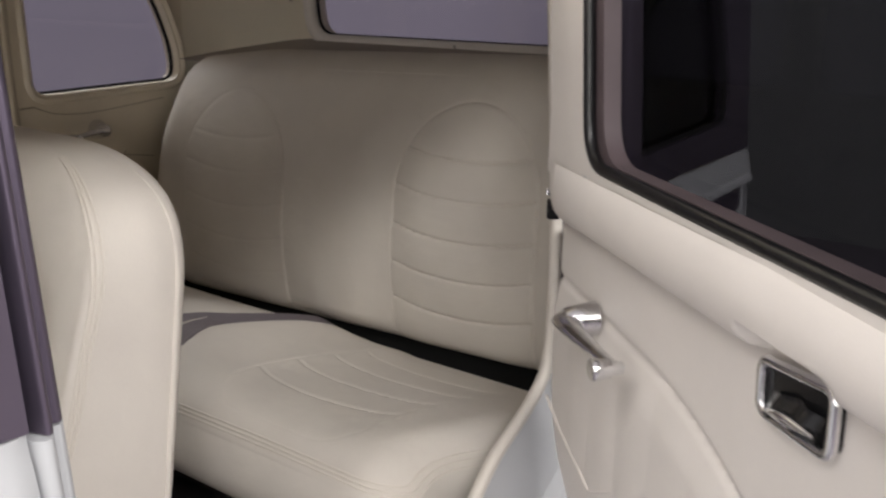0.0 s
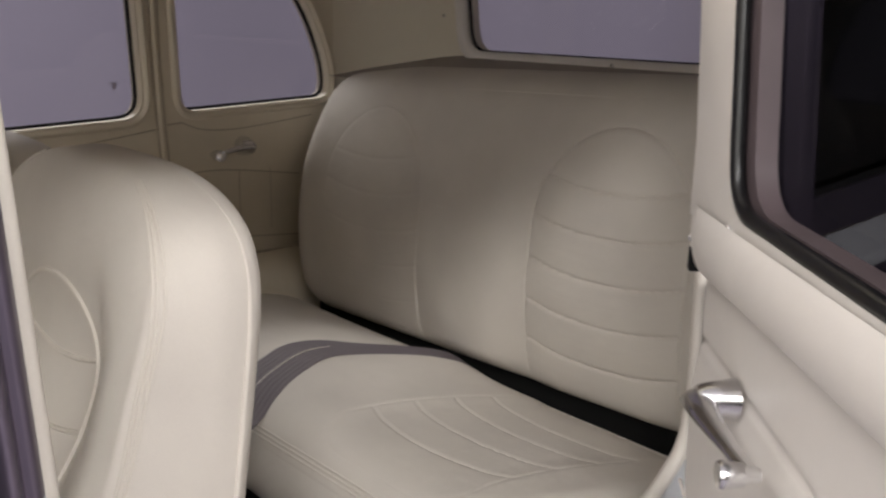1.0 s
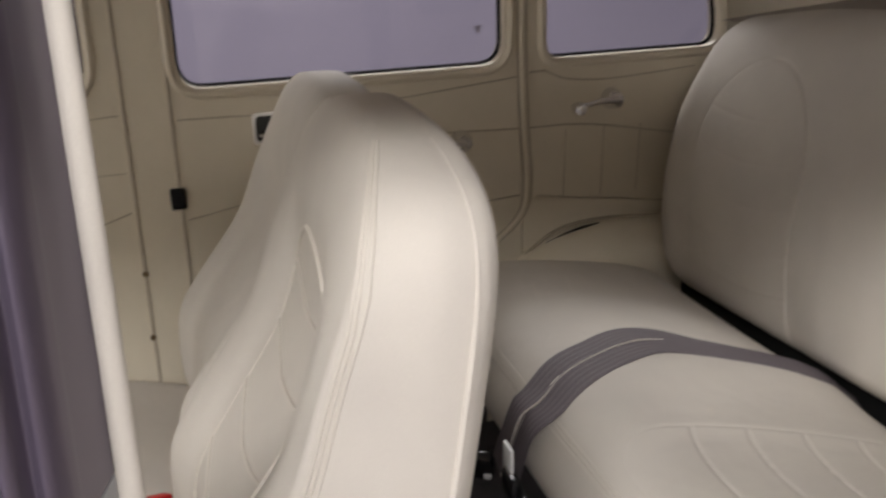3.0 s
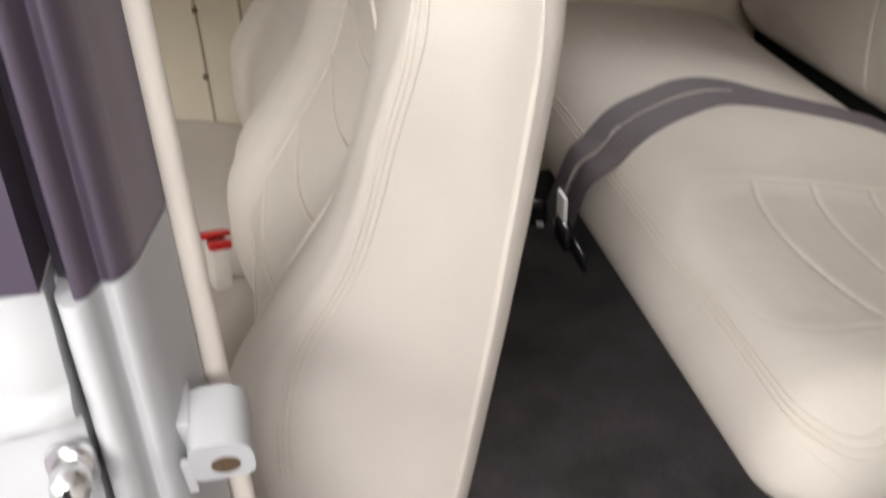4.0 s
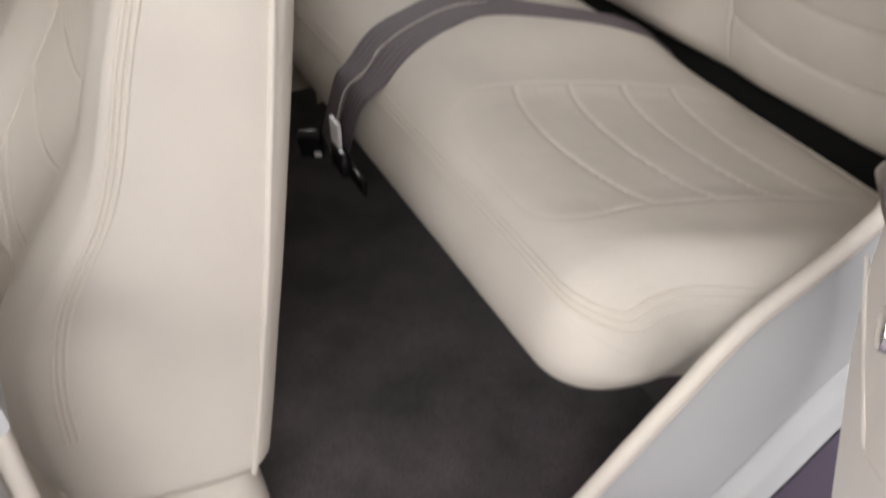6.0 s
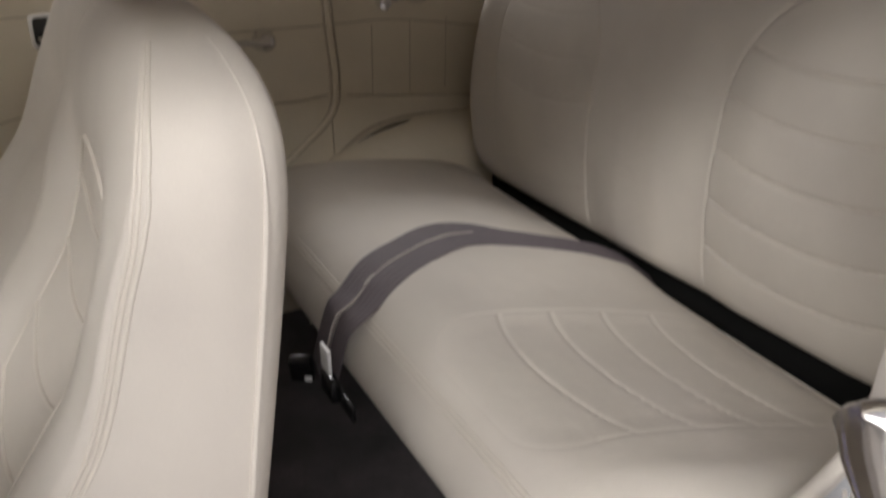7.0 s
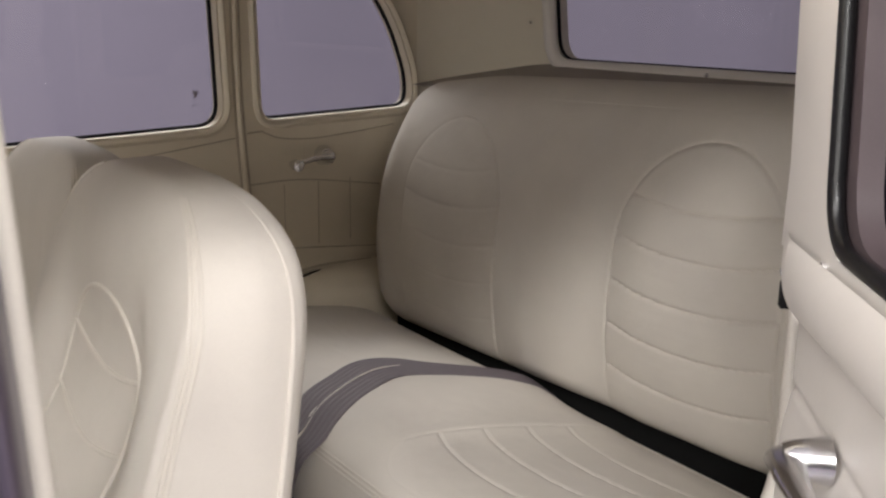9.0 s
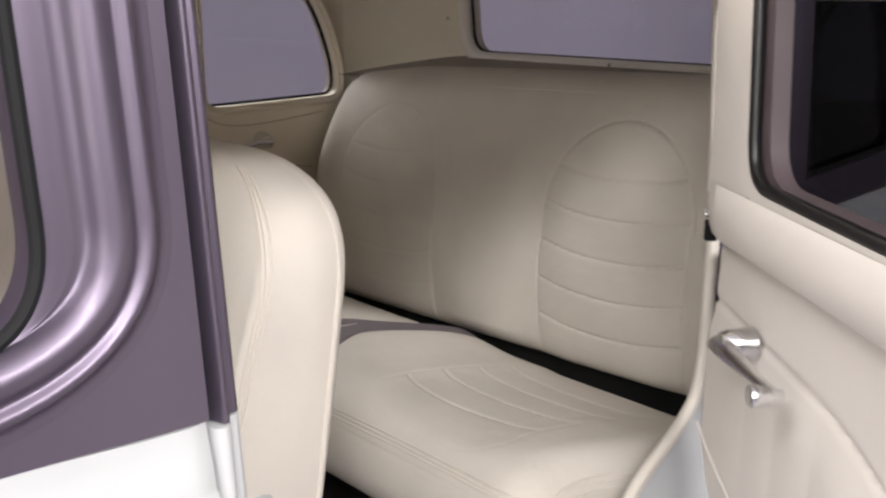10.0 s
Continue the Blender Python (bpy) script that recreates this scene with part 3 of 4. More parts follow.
cpart("quarter_frame", near_plate([(0.672, 1.172), (1.30, 1.172), (1.30, 1.70), (0.672, 1.70)], [NQ], -0.006, 0.022), M_PURPLE, "purple-grey quarter round the window")
cpart("quarter_seal", tube([(a, 0.006 + side_y(b), b) for a, b in NQ], 0.006, 6, True), M_BLACK, "black rubber window seal")
cpart("quarter_glass", near_plate(grow(NQ, 0.006), [], 0.017, 0.004), M_SMOKED, "dark smoked quarter glass", smooth=False)


def quarter_fn(x0, z0, z1):
    """The outer quarter, turning inward round the tail, with a ridge under the belt."""
    def f(u, v):
        x = x0 + (1.40 - x0) * u
        z = z0 + (z1 - z0) * v
        turn = 0.10 * (1 - math.sqrt(max(0, 1 - (max(0, x - 1.29) / 0.111) ** 2)))
        ridge = 0.010 * smooth01(1.105, 1.1085, z) * (1 - 0.5 * smooth01(1.117, 1.126, z)) * (1 - smooth01(1.128, 1.168, z))
        return (x, -0.006 + side_y(z) + turn - ridge, z)
    return f


cpart("quarter_skin", grid(quarter_fn(0.675, 0.98, 1.170), 40, 60)[0], M_WHITE, "white painted rear quarter under the belt")
cpart("quarter_tail", grid(quarter_fn(1.30, 1.172, 1.70), 20, 8)[0], M_PURPLE, "purple-grey rounded tail of the quarter")
cpart("quarter_panel", grid(quarter_fn(0.62, 1.165, 0.03), 24, 12)[0], M_PURPLE, "purple-grey rear quarter")

# ---- rear seat ----
rear_seat = empty("rear_seat", Matrix.Translation((0.7, 0.66, FLOOR)))
tagged(rear_seat, "cream leather rear bench seat with channelled arch panels", "rear seat")


def rpart(name, bm, mat, label="", smooth=True):
    bmesh.ops.transform(bm, matrix=Matrix.Translation((-0.7, -0.66, -FLOOR)), verts=bm.verts)
    return part(name, bm, mat, rear_seat, label, smooth)


BACK = spline([(1.06, 0.765), (0.99, 0.760), (0.935, 0.777), (0.902, 0.789), (0.883, 0.820), (0.872, 0.89), (0.868, 0.97), (0.876, 1.07), (0.893, 1.17), (0.92, 1.25),
               (0.955, 1.30), (1.005, 1.328), (1.06, 1.333), (1.12, 1.322)], 150)
Y0, Y1 = 0.045, 1.275
CHANNELS = (0.879, 0.953, 1.026, 1.100, 1.172)


def arch_shape(y, z, yc):
    """Signed distance to the arch outline round yc, below zero inside, and its channel depth."""
    hw = 0.156
    zt = 1.257
    zs = zt - 0.17
    a = abs(y - yc)
    if z < zs:
        d = a - hw
    else:
        k = math.hypot(a / hw, (z - zs) / (zt - zs))
        d = (k - 1) * 0.15
    return d


def back_fn(u, v):
    i = v * (len(BACK) - 1)
    k = min(int(i), len(BACK) - 2)
    p = BACK[k] * (1 - (i - k)) + BACK[k + 1] * (i - k)
    x, z = p
    y = Y0 + (Y1 - Y0) * u
    # width grows at hip height
    mid = (Y0 + Y1) / 2
    wide = 1.0 - 0.035 * smooth01(0.98, 1.25, z) - 0.06 * (1 - smooth01(0.765, 0.86, z))
    y = mid + (y - mid) * wide
    e = min(u, 1 - u) * (Y1 - Y0)
    x += 0.11 * max(0, 1 - e / 0.11) ** 2.6
    relief = 0.0
    if 0.775 < z < 1.30 and i < 115:
        near = 1.0
        for yc, amp in ((0.358, 1.0), (0.962, 0.2)):
            d = arch_shape(y, z, yc)
            near = min(near, d)
            relief += 0.0030 * bell(d, 0.0026) * (1.0 if yc < 0.6 else 1.0 if y < yc else 0.4)
            if d < 0:
                relief -= 0.0055 * amp * smooth01(0, 0.07, -d)
                sag = 0.020 * (1 - ((y - yc) / 0.156) ** 2)
                for c in CHANNELS:
                    relief += 0.0034 * amp * bell(z + sag - c - 0.004, 0.0024) * smooth01(0.0, 0.006, -d)
                ph = min(abs(z + sag - c - 0.004) for c in CHANNELS)
                relief -= 0.0022 * amp * min(1, ph / 0.03) ** 0.7
        # the padding between the arches stands proud and rolls down to their seams
        relief -= 0.015 * smooth01(0.0, 0.11, near) * smooth01(1.28, 1.10, z) * smooth01(0.775, 0.83, z)
        # broad soft waves of the padding
        relief += 0.003 * noise.noise((y * 3.1, z * 3.0, 1.7))
    # the bench hangs a little lower on the far side, its upper corner rounded off
    z += -0.033 * (y - 0.5) - 0.020 * smooth01(0.95, 1.26, y) * smooth01(1.1, 1.3, z)
    return (x + relief, y, z)


bm, rows = grid(back_fn, 560, 430)
rpart("backrest", bm, M_LEATHER, "cream leather backrest with two channelled arches")

# cushion: profile over x, rounded front corners
CUSH = spline([(0.60, 0.690), (0.48, 0.686), (0.424, 0.688), (0.386, 0.706), (0.370, 0.742), (0.378, 0.786), (0.403, 0.824), (0.448, 0.847), (0.52, 0.850),
               (0.62, 0.840), (0.72, 0.822), (0.80, 0.802), (0.86, 0.775), (0.885, 0.735)], 170)
C0, C1 = 0.045, 1.285
CR = 0.092


def cush_fn(u, v):
    i = v * (len(CUSH) - 1)
    k = min(int(i), len(CUSH) - 2)
    p = CUSH[k] * (1 - (i - k)) + CUSH[k + 1] * (i - k)
    x, z = p
    # pillow ends: a quarter round over the first and last strip
    c0 = C0 + 0.066 * (1 - smooth01(0.44, 0.64, x))
    h = min(u, 1 - u)
    full = 1.0
    if h < 0.06:
        full = math.sin(h / 0.06 * math.pi / 2)
        e = CR * (1 - math.cos(h / 0.06 * math.pi / 2))
        y = c0 + e if u < 0.5 else C1 - e
    else:
        y = c0 + CR + (C1 - c0 - 2 * CR) * (u - 0.06) / 0.88
    z = 0.742 + (z - 0.742) * (0.004 + 0.996 * full)
    x += CR * (1 - full) * (1 - smooth01(0.36, 0.62, x))
    relief = 0.0
    if z > 0.77 and i > 70:
        for yc, amp in ((0.385, 1.0), (0.935, 0.2)):
            # shield lying on the cushion, its square end to the front, drifting inward to the rear
            hw, xt, r = 0.148, 0.418, 0.07
            c = yc - (0.20 if yc < 0.6 else -0.20) * max(0, x - 0.50)
            a = abs(y - c)
            qx, qy = max(0, xt + r - x), max(0, a - hw + r)
            d = math.hypot(qx, qy) - r if qx and qy else max(a - hw, xt - x)
            relief += (0.0006 if qx else 0.0014) * amp * bell(d, 0.0026)
            if d < 0.014:
                relief += 0.005 * amp * smooth01(-0.014, 0.04, -d)
                sag = 0.028 * (1 - ((y - c) / hw) ** 2)
                for q in (0.535, 0.608, 0.682, 0.755):
                    relief += 0.0021 * amp * bell(x + sag - q, 0.0025) * smooth01(0.0, 0.006, -d)
        relief += 0.004 * noise.noise((x * 4, y * 2.5, 4.2))
        relief -= 0.012 * bell(y - 0.66, 0.07) * smooth01(0.4, 0.55, x)
        relief -= 0.006 * bell(y - 0.14 + 0.15 * max(0, x - 0.5), 0.045) * smooth01(0.42, 0.55, x)
    return (x, y, z - relief)


bm, rows = grid(cush_fn, 520, 420)
rpart("cushion", bm, M_LEATHER, "cream leather seat cushion")


def on_cushion(v, ue, lift=0.001):
    """A seam along the front edge that turns the near corner and runs back along the side."""
    uv = [(0.99 - (0.99 - ue - 0.03) * q, v) for q in np.linspace(0, 1, 110)]
    uv += [(ue + 0.03 * (1 - math.sin(a)), v + 0.05 * (1 - math.cos(a))) for a in np.linspace(0.1, math.pi / 2, 16)]
    uv += [(ue, v + 0.05 + (0.80 - v) * q) for q in np.linspace(0.02, 1, 50)]
    pts = []
    for u, w in uv:
        x, y, z = cush_fn(u, w)
        pts.append((x - lift * 0.6, y - (lift * 0.5 if u < 0.07 else 0.0), z + lift))
    return pts


for q in range(3):
    rpart("seam", tube(on_cushion(0.430 + 0.010 * q, 0.022 + 0.004 * q), 0.0015, 6), M_SEAM)

# ---- front seats ----
XR = curve1([(0.60, 0.078), (0.66, 0.096), (0.85, 0.131), (0.93, 0.145), (1.10, 0.172), (1.20, 0.185), (1.25, 0.188), (1.32, 0.180)])
XS = curve1([(0.60, -0.070), (0.72, -0.078), (0.80, -0.078), (0.86, -0.070), (0.92, -0.050), (1.00, 0.000), (1.10, 0.034), (1.20, 0.060), (1.30, 0.086)])
XF = curve1([(0.60, -0.090), (0.72, -0.116), (0.80, -0.121), (0.87, -0.112), (0.95, -0.062), (1.03, -0.008), (1.10, 0.020), (1.20, 0.050), (1.30, 0.078)])
HALF = 0.236
TOP = 1.293


def seat_section(z):
    """Control points (x, y) of the backrest's outline at height z, from the rear centre round the near side to the front centre."""
    f = max(0.0, 1 - (max(0, z - 1.13) / (TOP - 1.13)) ** 3.0) ** (1 / 2.5)
    w = HALF * (0.16 + 0.84 * f) if z > 1.13 else HALF
    xr, xs, xf = XR(z), XS(z), XF(z)
    rec = 0.034 * (1 - smooth01(1.08, 1.27, z)) * (1 - 0.4 * smooth01(0.85, 0.66, z))
    pts = [(xr + 0.010, 0.0), (xr + 0.008, -0.50 * w), (xr + 0.002, -0.86 * w), (xr - 0.010, -0.965 * w), (xr - 0.030, -1.0 * w), ((xr + xs) / 2, -1.012 * w), (xs + 0.004, -0.985 * w),
           (0.45 * xs + 0.55 * xf, -0.92 * w), (xf + 0.002, -0.81 * w), (xf + 0.38 * rec, -0.67 * w), (xf + 0.88 * rec, -0.53 * w), (xf + rec, -0.27 * w), (xf + rec, 0.0)]
    # towards the top the front rounds off
    oval = 0.3 * smooth01(1.10, 1.23, z)
    xm = (xr + xs) / 2
    turn = (0, 20, 35, 48, 60, 70, 80, 90)
    pts = pts[:5] + [(x + (xm + (xf + 0.4 * rec - xm) * math.sin(radians(a)) - x) * oval, y + (-1.012 * w * math.cos(radians(a)) - y) * oval) for (x, y), a in zip(pts[5:], turn)]
    if z > 1.13:
        g = (0.14 + 0.86 * f) ** 0.75
        mid = 0.54 * xr + 0.46 * xf
        pts = [(mid + (x - mid) * g, y) for x, y in pts]
    return pts


@functools.lru_cache(maxsize=4000)
def seat_outline(z):
    half = seat_section(z)
    ring = half + [(x, -y) for x, y in half[-2:0:-1]]
    p = [np.array(q) for q in ring]
    n = len(p)
    out = []
    for k in range(n):
        a, b, c, d = p[k - 1], p[k], p[(k + 1) % n], p[(k + 2) % n]
        for t in np.linspace(0, 1, 6)[:-1]:
            out.append(0.5 * (2 * b + (c - a) * t + (2 * a - 5 * b + 4 * c - d) * t * t + (3 * b - a - 3 * c + d) * t ** 3))
    return out


def seat_loop(z, k):
    """The backrest's surface at height z, k counted in control points from the rear centre."""
    o = seat_outline(round(float(z), 5))
    i = (k * 5) % len(o)
    a = int(i)
    p = o[a] * (1 - (i - a)) + o[(a + 1) % len(o)] * (i - a)
    return (p[0], p[1], z)


def build_front_seat(name):
    seat = empty(name, Matrix.Translation((0.0, 0.0, 0.0)))

    def sp(nm, bm, mat, label=""):
        bmesh.ops.transform(bm, matrix=Matrix.Translation((0, 0, -FLOOR)), verts=bm.verts)
        return part(nm, bm, mat, seat, label)

    zs = [0.645 + 0.022 * math.sin(q * math.pi / 2) for q in np.linspace(0, 1, 5)][:-1] + list(np.linspace(0.668, 1.13, 46)) + [1.13 + (TOP - 1.13) * math.sin(q * math.pi / 2) for q in np.linspace(0, 1, 36)][1:]
    bm = bmesh.new()
    rows = []
    n = 120
    for q, z in enumerate(zs):
        shrink = 1.0 - 0.06 * (1 - q / 4) ** 2 if q < 4 else 1.0
        row = []
        for j in range(n):
            x, y, zz = seat_loop(z, j / 5)
            row.append(bm.verts.new((x * shrink, y * shrink, zz + 0.15 * max(0, 0.08 - x) * (1 - smooth01(0.645, 0.76, zz)))))
        rows.append(row)
    for a, b in zip(rows, rows[1:]):
        for j in range(n):
            bm.faces.new((a[j], a[(j + 1) % n], b[(j + 1) % n], b[j]))
    bm.faces.new(rows[0][::-1])
    bm.faces.new(rows[-1])
    back = sp("backrest", bm, M_LEATHER, "cream leather bucket backrest")

    def up_side(k0, z0, z1, out, m=60, slant=0, slide=0.0):
        pts = []
        for z in np.linspace(z0, z1, m):
            k = k0 + 0.5 * smooth01(1.15, 1.28, z) * slant
            a, b = seat_loop(z, k - 0.05), seat_loop(z, k + 0.05)
            k += slide * 0.1 / max(0.002, math.hypot(b[0] - a[0], b[1] - a[1]))
            x, y, zz = seat_loop(z, k)
            x2, y2, _ = seat_loop(z, k + 0.1)
            x1, y1, _ = seat_loop(z, k - 0.1)
            t = Vector((x2 - x1, y2 - y1, 0))
            nrm = Vector((t.y, -t.x, 0)).normalized() if t.length > 1e-6 else Vector((0, 0, 0))
            pts.append((x + nrm.x * out, y + nrm.y * out, zz))
        return pts

    for side in (-1, 1):
        for slide in (-0.0055, 0.0, 0.0055):
            sp("seam", tube(up_side(12 + 6.05 * side, 0.78, 1.284, 0.0002, slant=-side, slide=slide), 0.0019, 8), M_SEAM)
        k = 3.75 if side < 0 else 24 - 3.75
        sp("piping", tube(up_side(k, 0.66, 1.284, -0.0005), [0.0032 - 0.0024 * smooth01(40, 59, q) for q in range(60)], 8), M_LEATHER, "cream leather piping")

    # arch and channels stitched on the hollow front
    def front_x(y, z):
        lo, hi = 8.0, 16.0
        for _ in range(30):
            m = (lo + hi) / 2
            if seat_loop(z, m)[1] < y:
                lo = m
            else:
                hi = m
        return seat_loop(z, (lo + hi) / 2)[0]

    arch = []
    HW = 0.120
    for a in np.linspace(0, 1, 80):
        if a < 0.35:
            y, z = -HW + 0.02 * (1 - a / 0.35), 0.70 + (1.085 - 0.70) * a / 0.35
        elif a > 0.65:
            y, z = HW - 0.02 * (a - 0.65) / 0.35, 1.085 - (1.085 - 0.70) * (a - 0.65) / 0.35
        else:
            q = math.pi * (a - 0.35) / 0.3
            y, z = -HW * math.cos(q), 1.085 + 0.087 * math.sin(q)
        arch.append((front_x(y, z) - 0.0006, y, z))
    sp("arch_seam", tube(arch, [0.0028 - 0.0016 * smooth01(44, 60, q) for q in range(80)], 6), M_SEAM)
    for zc in (1.108, 1.038, 0.972, 0.905, 0.84, 0.775):
        pts = []
        half = HW * (1 - max(0, (zc - 1.085) / 0.087) ** 2) ** 0.5 - 0.02 * max(0, (1.085 - zc) / 0.385)
        for y in np.linspace(-half, half, 30):
            z = zc - 0.020 * (1 - (y / half) ** 2)
            pts.append((front_x(y, z) - 0.0006, y, z))
        sp("channel_seam", tube(pts, 0.0027, 6), M_SEAM)

    # seat base
    def base_fn(u, v):
        prof = base_prof
        i = v * (len(prof) - 1)
        k = min(int(i), len(prof) - 2)
        p = prof[k] * (1 - (i - k)) + prof[k + 1] * (i - k)
        w = 0.232
        y = -w + 2 * w * u
        e = min(u, 1 - u) * 2 * w
        t = max(0, 1 - e / 0.035)
        return (p[0] + 0.02 * t ** 2.5 * (0 if p[0] < -0.2 else -1), y, 0.575 + (p[1] - 0.575) * (1 - 0.16 * t ** 2.2))

    base_prof = spline([(0.045, 0.488), (0.070, 0.499), (0.086, 0.532), (0.088, 0.585), (0.077, 0.628), (0.050, 0.648), (-0.02, 0.655), (-0.08, 0.690), (-0.16, 0.715), (-0.30, 0.735), (-0.42, 0.745),
                        (-0.48, 0.72), (-0.50, 0.65), (-0.48, 0.55), (-0.44, 0.505)], 70)
    bm, rows = grid(base_fn, 50, 70)
    a = [bm.verts.new(Vector(r[0].co)) for r in rows]
    bm.faces.new([r[0] for r in rows])
    bm.faces.new([r[-1] for r in rows][::-1])
    for v in a:
        bm.verts.remove(v)
    sp("cushion", bm, M_LEATHER, "cream leather bucket seat cushion")
    for dz in (0.0, 0.009):
        sp("seam", tube([(x, -0.2330, 0.605 + dz + 0.03 * q) for q, x in zip(np.linspace(0, 1, 20) ** 2, np.linspace(0.052, -0.40, 20))], 0.0017, 6), M_SEAM)
    sp("seat_rail", box(-0.42, -0.20, FLOOR, 0.04, -0.165, 0.51, 0.004), M_BLACKPLASTIC, "black steel seat rail")
    sp("seat_rail", box(-0.42, 0.165, FLOOR, 0.04, 0.20, 0.51, 0.004), M_BLACKPLASTIC, "black steel seat rail")
    sp("bracket", box(-0.102, -0.238, FLOOR, -0.074, -0.226, 0.522, 0.003), M_BLACKPLASTIC, "black steel seat bracket")
    sp("washer", tube([(-0.078, -0.236, 0.515), (-0.078, -0.241, 0.515)], 0.0125, 16), M_NICKEL)
    sp("bolt", tube([(-0.078, -0.238, 0.515), (-0.078, -0.252, 0.515)], 0.0075, 6), M_CHROME, "chrome bolt")
    return seat


front_seat = build_front_seat("front_seat")
tagged(front_seat, "cream leather bucket front seat with triple stitching", "car seat", group="front bucket seats")
front_seat.matrix_world = pose(0.009, 0.475, FLOOR, 0, 0, -1)
other = copy_thing(front_seat, pose(0.010, 0.965, FLOOR, 0, 2.0, 0) @ Matrix.Diagonal((1, 1, 0.964, 1)))

for child in list(other.children):
    if child.name.startswith(("arch_seam", "channel_seam")):
        bpy.data.objects.remove(child)

# ---- open rear door ----
DOOR = pose(0.573, -0.008, 0.0, 0, 0, 226)
door = empty("rear_door", DOOR)
tagged(door, "open rear car door with pale leather trim and chrome crank", "car door")


def dpart(name, bm, mat, label="", smooth=True):
    return part(name, bm, mat, door, label, smooth)


WO = rounded([(0.082, 1.62, 0.02), (0.140, 1.274, 0.055), (0.70, 1.291, 0.05), (0.70, 1.62, 0.03)], 12)
WP = rounded([(0.111, 1.62, 0.02), (0.167, 1.285, 0.05), (0.70, 1.300, 0.05), (0.70, 1.62, 0.03)], 12)


def door_place(a, b, d):
    return (a, -d, b)


door_edge = curve1([(0.55, 0.36), (0.66, 0.31), (0.74, 0.245), (0.80, 0.165), (0.849, 0.099), (0.88, 0.056), (0.916, 0.027), (0.95, 0.014), (1.02, 0.010), (1.26, 0.010)])
# trim: a relief sheet, its roll below the window and fields between seams
def door_fn(u, v):
    z = 0.56 + (1.262 - 0.56) * v
    s0 = door_edge(z)
    s = s0 + (0.80 - s0) * u
    zz = z + 0.022 * s / 0.6 * smooth01(1.1, 1.26, z)
    line = 1.188 + 0.05 * s
    roll = 0.030 * math.sqrt(max(0, 1 - ((zz - (line + 1.285) / 2) / ((1.285 - line) / 2 + 0.004)) ** 2)) if zz > line else 0.0
    # the roll is cut back where the handle cup sits
    cut = smooth01(0.502, 0.512, s) * (1 - smooth01(0.610, 0.622, s)) * (1 - smooth01(1.228, 1.238, zz))
    roll *= 1 - cut
    out = roll * (0.62 + 0.38 * smooth01(0.0, 0.07, s - s0))
    lo = 1.112 - 0.9 * max(0, s - 0.30) ** 2
    out -= 0.004 * bell(zz - lo, 0.005) - 0.006 * smooth01(0.0, 0.05, lo - zz)
    out -= 0.004 * bell(zz - line, 0.005) * (1 - cut)
    # soft upright flutes in the lower field
    inside = smooth01(0.0, 0.03, lo - zz) * smooth01(0.0, 0.03, zz - 0.87 - 0.5 * max(0, s - 0.20)) * smooth01(0.06, 0.12, s)
    out += 0.0012 * inside * abs(math.sin(math.pi * (s - 0.005) / 0.083)) ** 0.6
    e = min(1, u / 0.03)
    out -= 0.012 * (1 - e) ** 2
    return (s, -0.012 - out, zz)


bm, rows = grid(door_fn, 180, 190)
dpart("trim_panel", bm, M_DOORTRIM, "pale leather door trim with a padded roll")
leaf = spline([(0.016, 0.942), (0.073, 0.925), (0.141, 0.914), (0.180, 0.906), (0.200, 0.910), (0.264, 0.948), (0.336, 0.988), (0.43, 1.032), (0.53, 1.066)], 60)
dpart("trim_seam", tube([(p[0], -0.0185 if p[0] < 0.24 else -0.0165, p[1]) for p in leaf], 0.0022, 6), M_DOORTRIM)
SHELL = [(door_edge(z) + 0.012, z) for z in np.linspace(0.52, 1.24, 30)]
dpart("door_shell", plate([(0.80, 0.52)] + SHELL + [(0.80, 1.24)], [], lambda a, b, d: (a, 0.003 + d, b), 0.045), M_WHITE, "white painted door shell")
dpart("window_frame", plate([(0.012, 1.245), (0.81, 1.262), (0.81, 1.68), (-0.043, 1.68), (0.016, 1.32)], [WO], door_place, 0.03), M_DOORTRIM, "pale window frame")
dpart("outer_frame", plate([(0.02, 1.235), (0.81, 1.255), (0.81, 1.68), (-0.02, 1.68)], [WP], lambda a, b, d: (a, -0.017 + d, b), 0.019), M_FRAME, "pinkish grey outer window frame")
LIP = [[(a, -0.0285, b) for a, b in grow(WO, -0.0012)], [(a, -0.0165, b) for a, b in grow(WO, -0.0014)]]
bm = bmesh.new()
lip = [[bm.verts.new(p) for p in loop] for loop in LIP]
for q in range(len(lip[0])):
    n = (q + 1) % len(lip[0])
    bm.faces.new((lip[0][q], lip[0][n], lip[1][n], lip[1][q]))
dpart("seal_lip", bm, M_BLACK, "black rubber channel behind the seal")
dpart("window_seal", tube([(a, -0.0245, b) for a, b in grow(WO, -0.0045)], 0.0068, 10, True), M_SEAL, "black rubber window seal")
g = dpart("glass", plate(grow(WO, 0.004), [], lambda a, b, d: (a, 0.004 + d, b), 0.004), M_TINTED, "dark tinted door glass", smooth=False)
# crank
HB = (0.168, 1.109)
crank = dpart("window_crank", tube([(HB[0], -0.016, HB[1]), (HB[0], -0.030, HB[1]), (HB[0], -0.045, HB[1]), (HB[0], -0.052, HB[1])], [0.020, 0.0172, 0.0150, 0.012], 20), M_CHROME, "chrome window crank")
